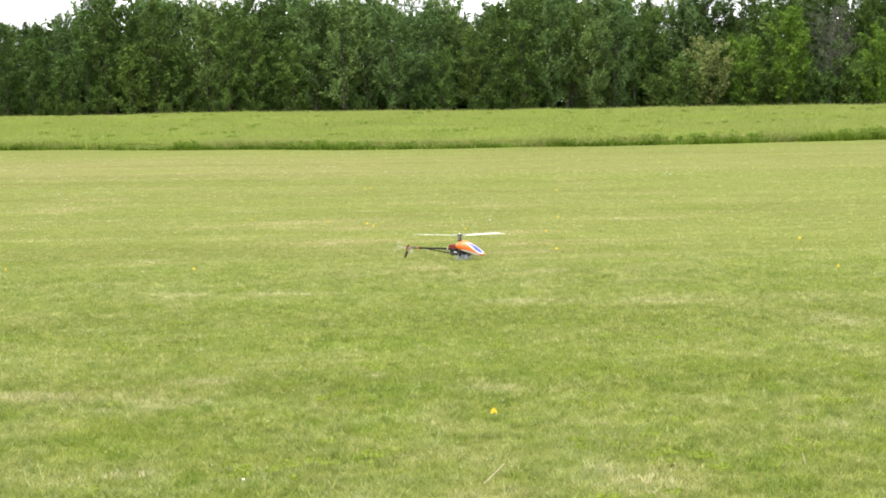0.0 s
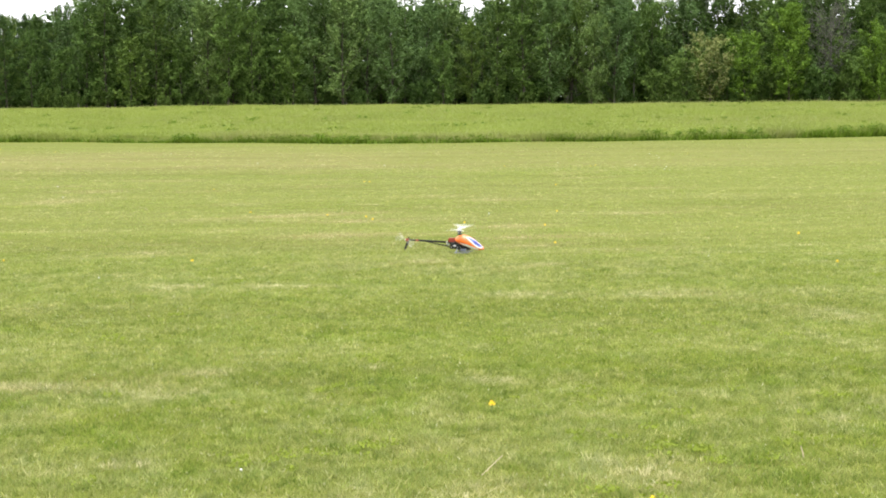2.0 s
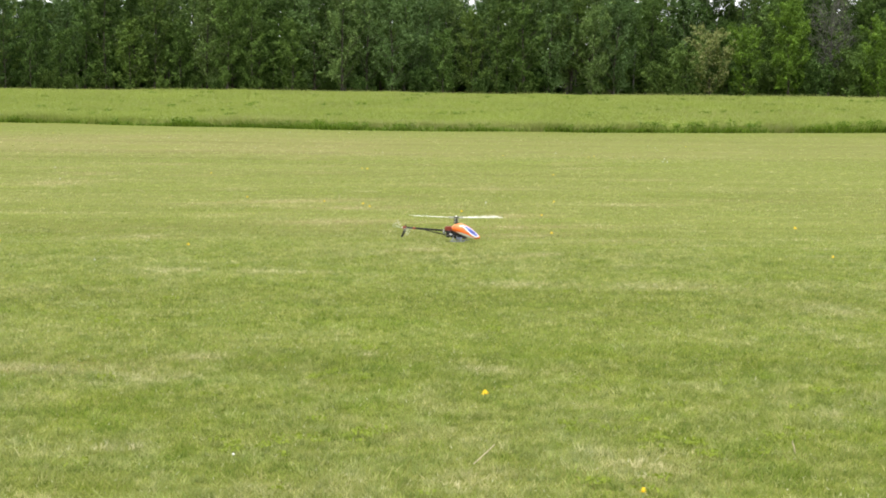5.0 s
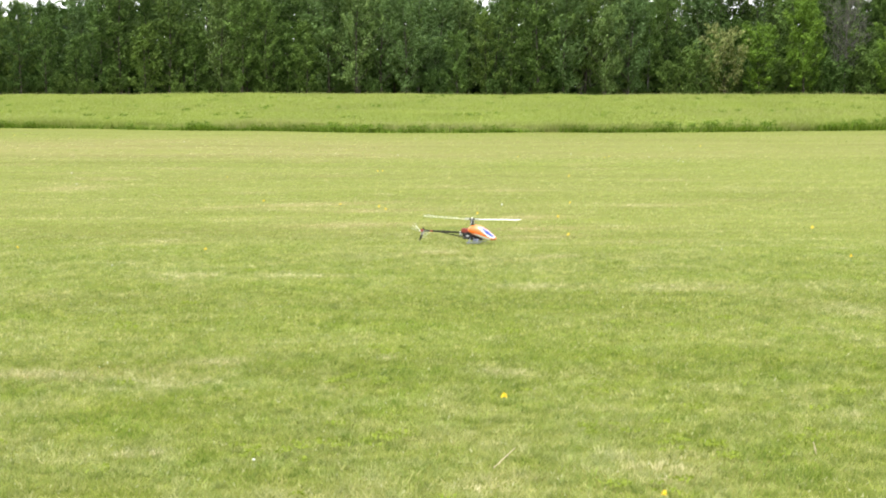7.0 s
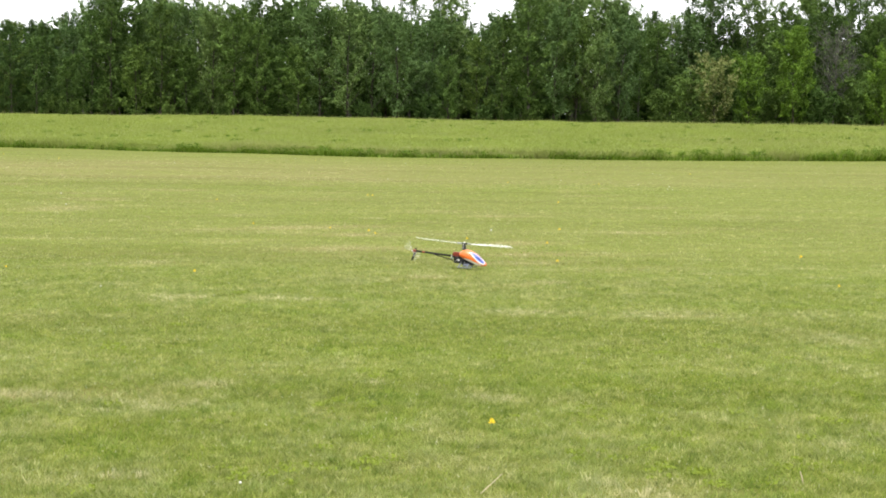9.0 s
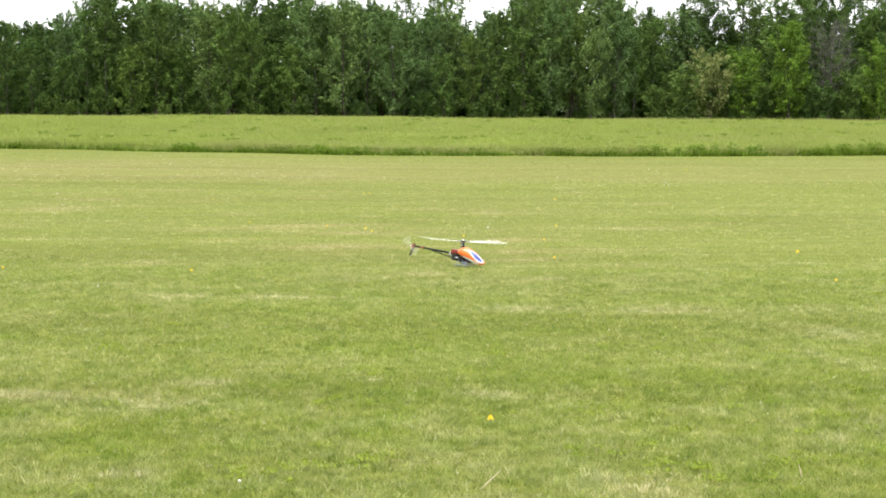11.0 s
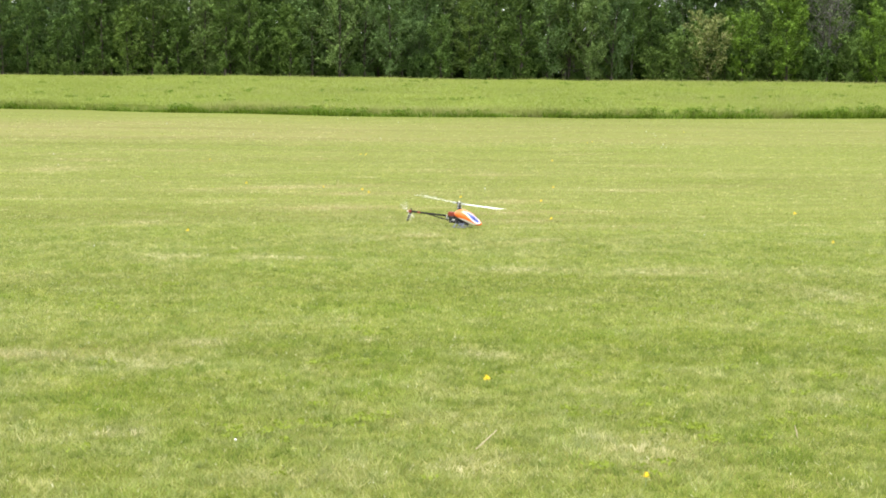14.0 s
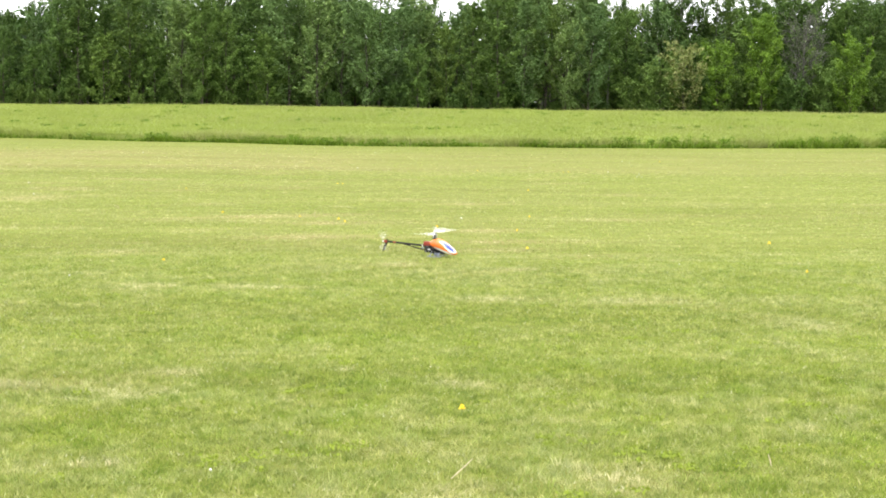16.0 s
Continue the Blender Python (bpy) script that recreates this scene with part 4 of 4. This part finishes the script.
    for y in (-0.022, 0.022):
        part("boom_brace", tube([(-0.100, y, 0.085), (-0.335, y * 0.35, 0.132)], [0.003, 0.003], 8), CARBON, heli)
    part("tail_pushrod", tube([(-0.12, -0.014, 0.140), (-0.52, -0.012, 0.158)], [0.0012, 0.0012], 6), CARBON, heli)
    part("tail_gearbox", box(0.046, 0.020, 0.024, (-0.543, 0, 0.149), 0.004), RED, heli, "red tail gearbox")
    fin = bmesh.new()
    for y in (0.009, 0.012):
        vs = [fin.verts.new((x, y, z)) for x, z in ((-0.522, 0.172), (-0.536, 0.178), (-0.546, 0.148), (-0.580, 0.052), (-0.572, 0.044), (-0.560, 0.056), (-0.522, 0.136))]
        fin.faces.new(vs)
    a, b = list(fin.faces)
    for k in range(7):
        fin.faces.new((a.verts[k], a.verts[(k + 1) % 7], b.verts[(k + 1) % 7], b.verts[k]))
    bmesh.ops.recalc_face_normals(fin, faces=fin.faces[:])
    part("tail_fin", fin, CARBON, heli)
    # landing gear
    for y in (-0.075, 0.075):
        smooth(part("skid", tube([(-0.040, y, 0.034), (-0.030, y, 0.032), (0.085, y, 0.032), (0.106, y, 0.037), (0.120, y, 0.048)], [0.004, 0.0045, 0.0045, 0.0045, 0.003], 10), SKID_GREY, heli))
    for x in (-0.018, 0.068):
        smooth(part("skid_strut", tube([(x, -0.075, 0.033), (x, -0.060, 0.046), (x, -0.024, 0.066), (x, 0.024, 0.066), (x, 0.060, 0.046), (x, 0.075, 0.033)], [0.005, 0.006, 0.007, 0.007, 0.006, 0.005], 8), SKID_GREY, heli))
    # main rotor: its own space has the hub at the origin
    rotor = new("main_rotor")
    rotor.parent = heli
    part("hub", box(0.060, 0.022, 0.016, (0, 0, 0), 0.003), BLACK, rotor)
    part("head_button", tube([(0, 0, 0.006), (0, 0, 0.018)], [0.010, 0.007], 12), WHITE, rotor)
    for k in (0, 1):
        spin = Matrix.Rotation(math.pi * k, 4, "Z")
        grip = box(0.050, 0.018, 0.014, (0.050, 0, 0), 0.003)
        bmesh.ops.transform(grip, matrix=spin, verts=grip.verts[:])
        part("blade_grip", grip, SILVER, rotor)
        bm = bmesh.new()
        prof = [(0.016, 0.0), (0.008, 0.0028), (-0.008, 0.0018), (-0.026, 0.0), (-0.008, -0.0016), (0.008, -0.0022)]
        rings = []
        for r, chord in ((0.066, 0.5), (0.095, 0.75), (0.125, 1.0), (0.30, 1.0), (0.470, 1.0), (0.482, 0.9), (0.486, 0.6)):
            rings.append([bm.verts.new(spin @ Vector((r, c * chord, z * chord + c * 0.05 + (r - 0.06) * 0.03))) for c, z in prof])
        for r0, r1 in zip(rings, rings[1:]):
            for j in range(6):
                bm.faces.new((r0[j], r0[(j + 1) % 6], r1[(j + 1) % 6], r1[j]))
        bm.faces.new(rings[0]), bm.faces.new(rings[-1])
        bmesh.ops.recalc_face_normals(bm, faces=bm.faces[:])
        part("main_blade", bm, BLADE_WHITE, rotor, "white main rotor blade")
    tail = new("tail_rotor")
    tail.parent = heli
    part("tail_hub", tube([(0, 0.010, 0), (0, -0.014, 0)], [0.007, 0.006], 12), WHITE, tail)
    for k in (0, 1):
        bm = box(0.075, 0.003, 0.010, (0.062, -0.006, 0), 0.0012)
        bmesh.ops.transform(bm, matrix=Matrix.Rotation(math.pi * k, 4, "Y"), verts=bm.verts[:])
        part("tail_blade", bm, BLADE_WHITE, tail, "white tail rotor blade")
    return heli, rotor, tail


ground()
lawn()
hay_field()
edge_weeds()
clover()
wood()
far_wood()
lawn_flowers()
HELI, ROTOR, TAIL_ROTOR = helicopter()

# seconds, place along the lawn, height, turn towards the viewer, nose down
HELI_ROWS = [
    (0.0, 0.290, -0.017, 13.8, -1.6),
    (0.5, 0.292, -0.017, 14.6, -1.3),
    (1.0, 0.294, -0.013, 10.5, -0.8),
    (1.5, 0.287, -0.020, 16.2, -0.5),
    (2.0, 0.294, -0.022, 16.2, -0.3),
    (2.5, 0.291, -0.016, 16.7, -0.7),
    (3.0, 0.290, -0.021, 17.6, -0.4),
    (3.5, 0.291, -0.020, 15.9, -0.4),
    (6.0, 0.294, -0.020, 20.3, -1.1),
    (6.5, 0.292, -0.018, 20.9, -1.6),
    (7.0, 0.296, -0.015, 21.9, -1.8),
    (7.5, 0.302, -0.006, 24.1, -0.5),
    (8.0, 0.307, -0.004, 24.2, 0.8),
    (8.5, 0.303, -0.006, 25.1, 1.4),
    (9.0, 0.308, -0.007, 24.6, 1.8),
    (11.5, 0.316, -0.010, 24.8, 5.4),
    (12.0, 0.321, -0.005, 26.5, 5.6),
    (12.5, 0.322, -0.003, 26.3, 6.0),
    (13.0, 0.317, -0.013, 27.9, 3.0),
    (13.5, 0.319, -0.023, 25.3, 1.4),
    (14.0, 0.322, -0.021, 25.4, 1.1),
    (14.5, 0.320, -0.022, 26.1, 1.0),
    (15.0, 0.314, -0.024, 24.2, 0.7),
    (15.5, 0.321, -0.024, 26.1, 0.1),
    (16.0, 0.316, -0.023, 26.0, 0.5),
]
# seconds, bearing of the main blades
BLADE_ROWS = [(0.0, 28), (0.5, -3), (1.0, 77), (1.5, -70), (2.0, 84), (2.5, -5), (3.0, -8), (3.5, 58), (6.0, 2), (6.5, -75), (7.0, -8), (7.5, 8), (8.0, 24), (8.5, 13), (9.0, 15),
              (11.5, 35), (12.0, 37), (12.5, 46), (13.0, -42), (13.5, -22), (14.0, -30), (14.5, -74), (15.0, 51), (15.5, 5), (16.0, 76)]
# seconds, forward tilt of the rotor disc on its mast
DISC_ROWS = [(0.0, 3.1), (2.5, 3.6), (3.0, 2.6), (3.5, 2.9), (6.0, 1.9), (7.0, 3.3), (8.0, 3.2), (9.0, 4.4), (11.5, 1.1), (12.0, 0.2), (12.5, -1.0), (13.0, 4.1), (14.0, 5.0), (16.0, 4.3)]
TAIL_ROWS = [(0.0, 20), (15.0, 60), (15.5, 75), (16.0, 88)]


def spun(rows, per_frame, shift=0.0):
    """Angles frame by frame: a steady fast spin that passes through each given bearing (two blades look alike every half turn)."""
    out, angle = [], rows[0][1] + shift
    for (t0, a0), (t1, a1) in zip(rows, rows[1:]):
        n = frame(t1) - frame(t0)
        want = a1 - a0
        turns = round((per_frame * n - want) / 180)
        total = want + 180 * turns
        for k in range(n):
            out.append((t0 + k / FPS, angle + total * k / n))
        angle += total
    out.append((rows[-1][0], angle))
    return out


def motions():
    walk(HELI, [(t, pose(x, 14.3, z, 0, pitch, -yaw)) for t, x, z, yaw, pitch in HELI_ROWS])
    turn = {t: yaw for t, x, z, yaw, pitch in HELI_ROWS}
    bearings = [(t, a + turn[t]) for t, a in BLADE_ROWS]
    times, tilts = zip(*DISC_ROWS)
    walk(ROTOR, [(t, pose(0, 0, 0.263, -1.5, float(np.interp(t, times, tilts)), 0) @ pose(0, 0, 0, 0, 0, a)) for t, a in spun(bearings, 36)])
    walk(TAIL_ROTOR, [(t, pose(-0.558, -0.012, 0.150, 0, a, 0)) for t, a in spun(TAIL_ROWS, 84)])


motions()
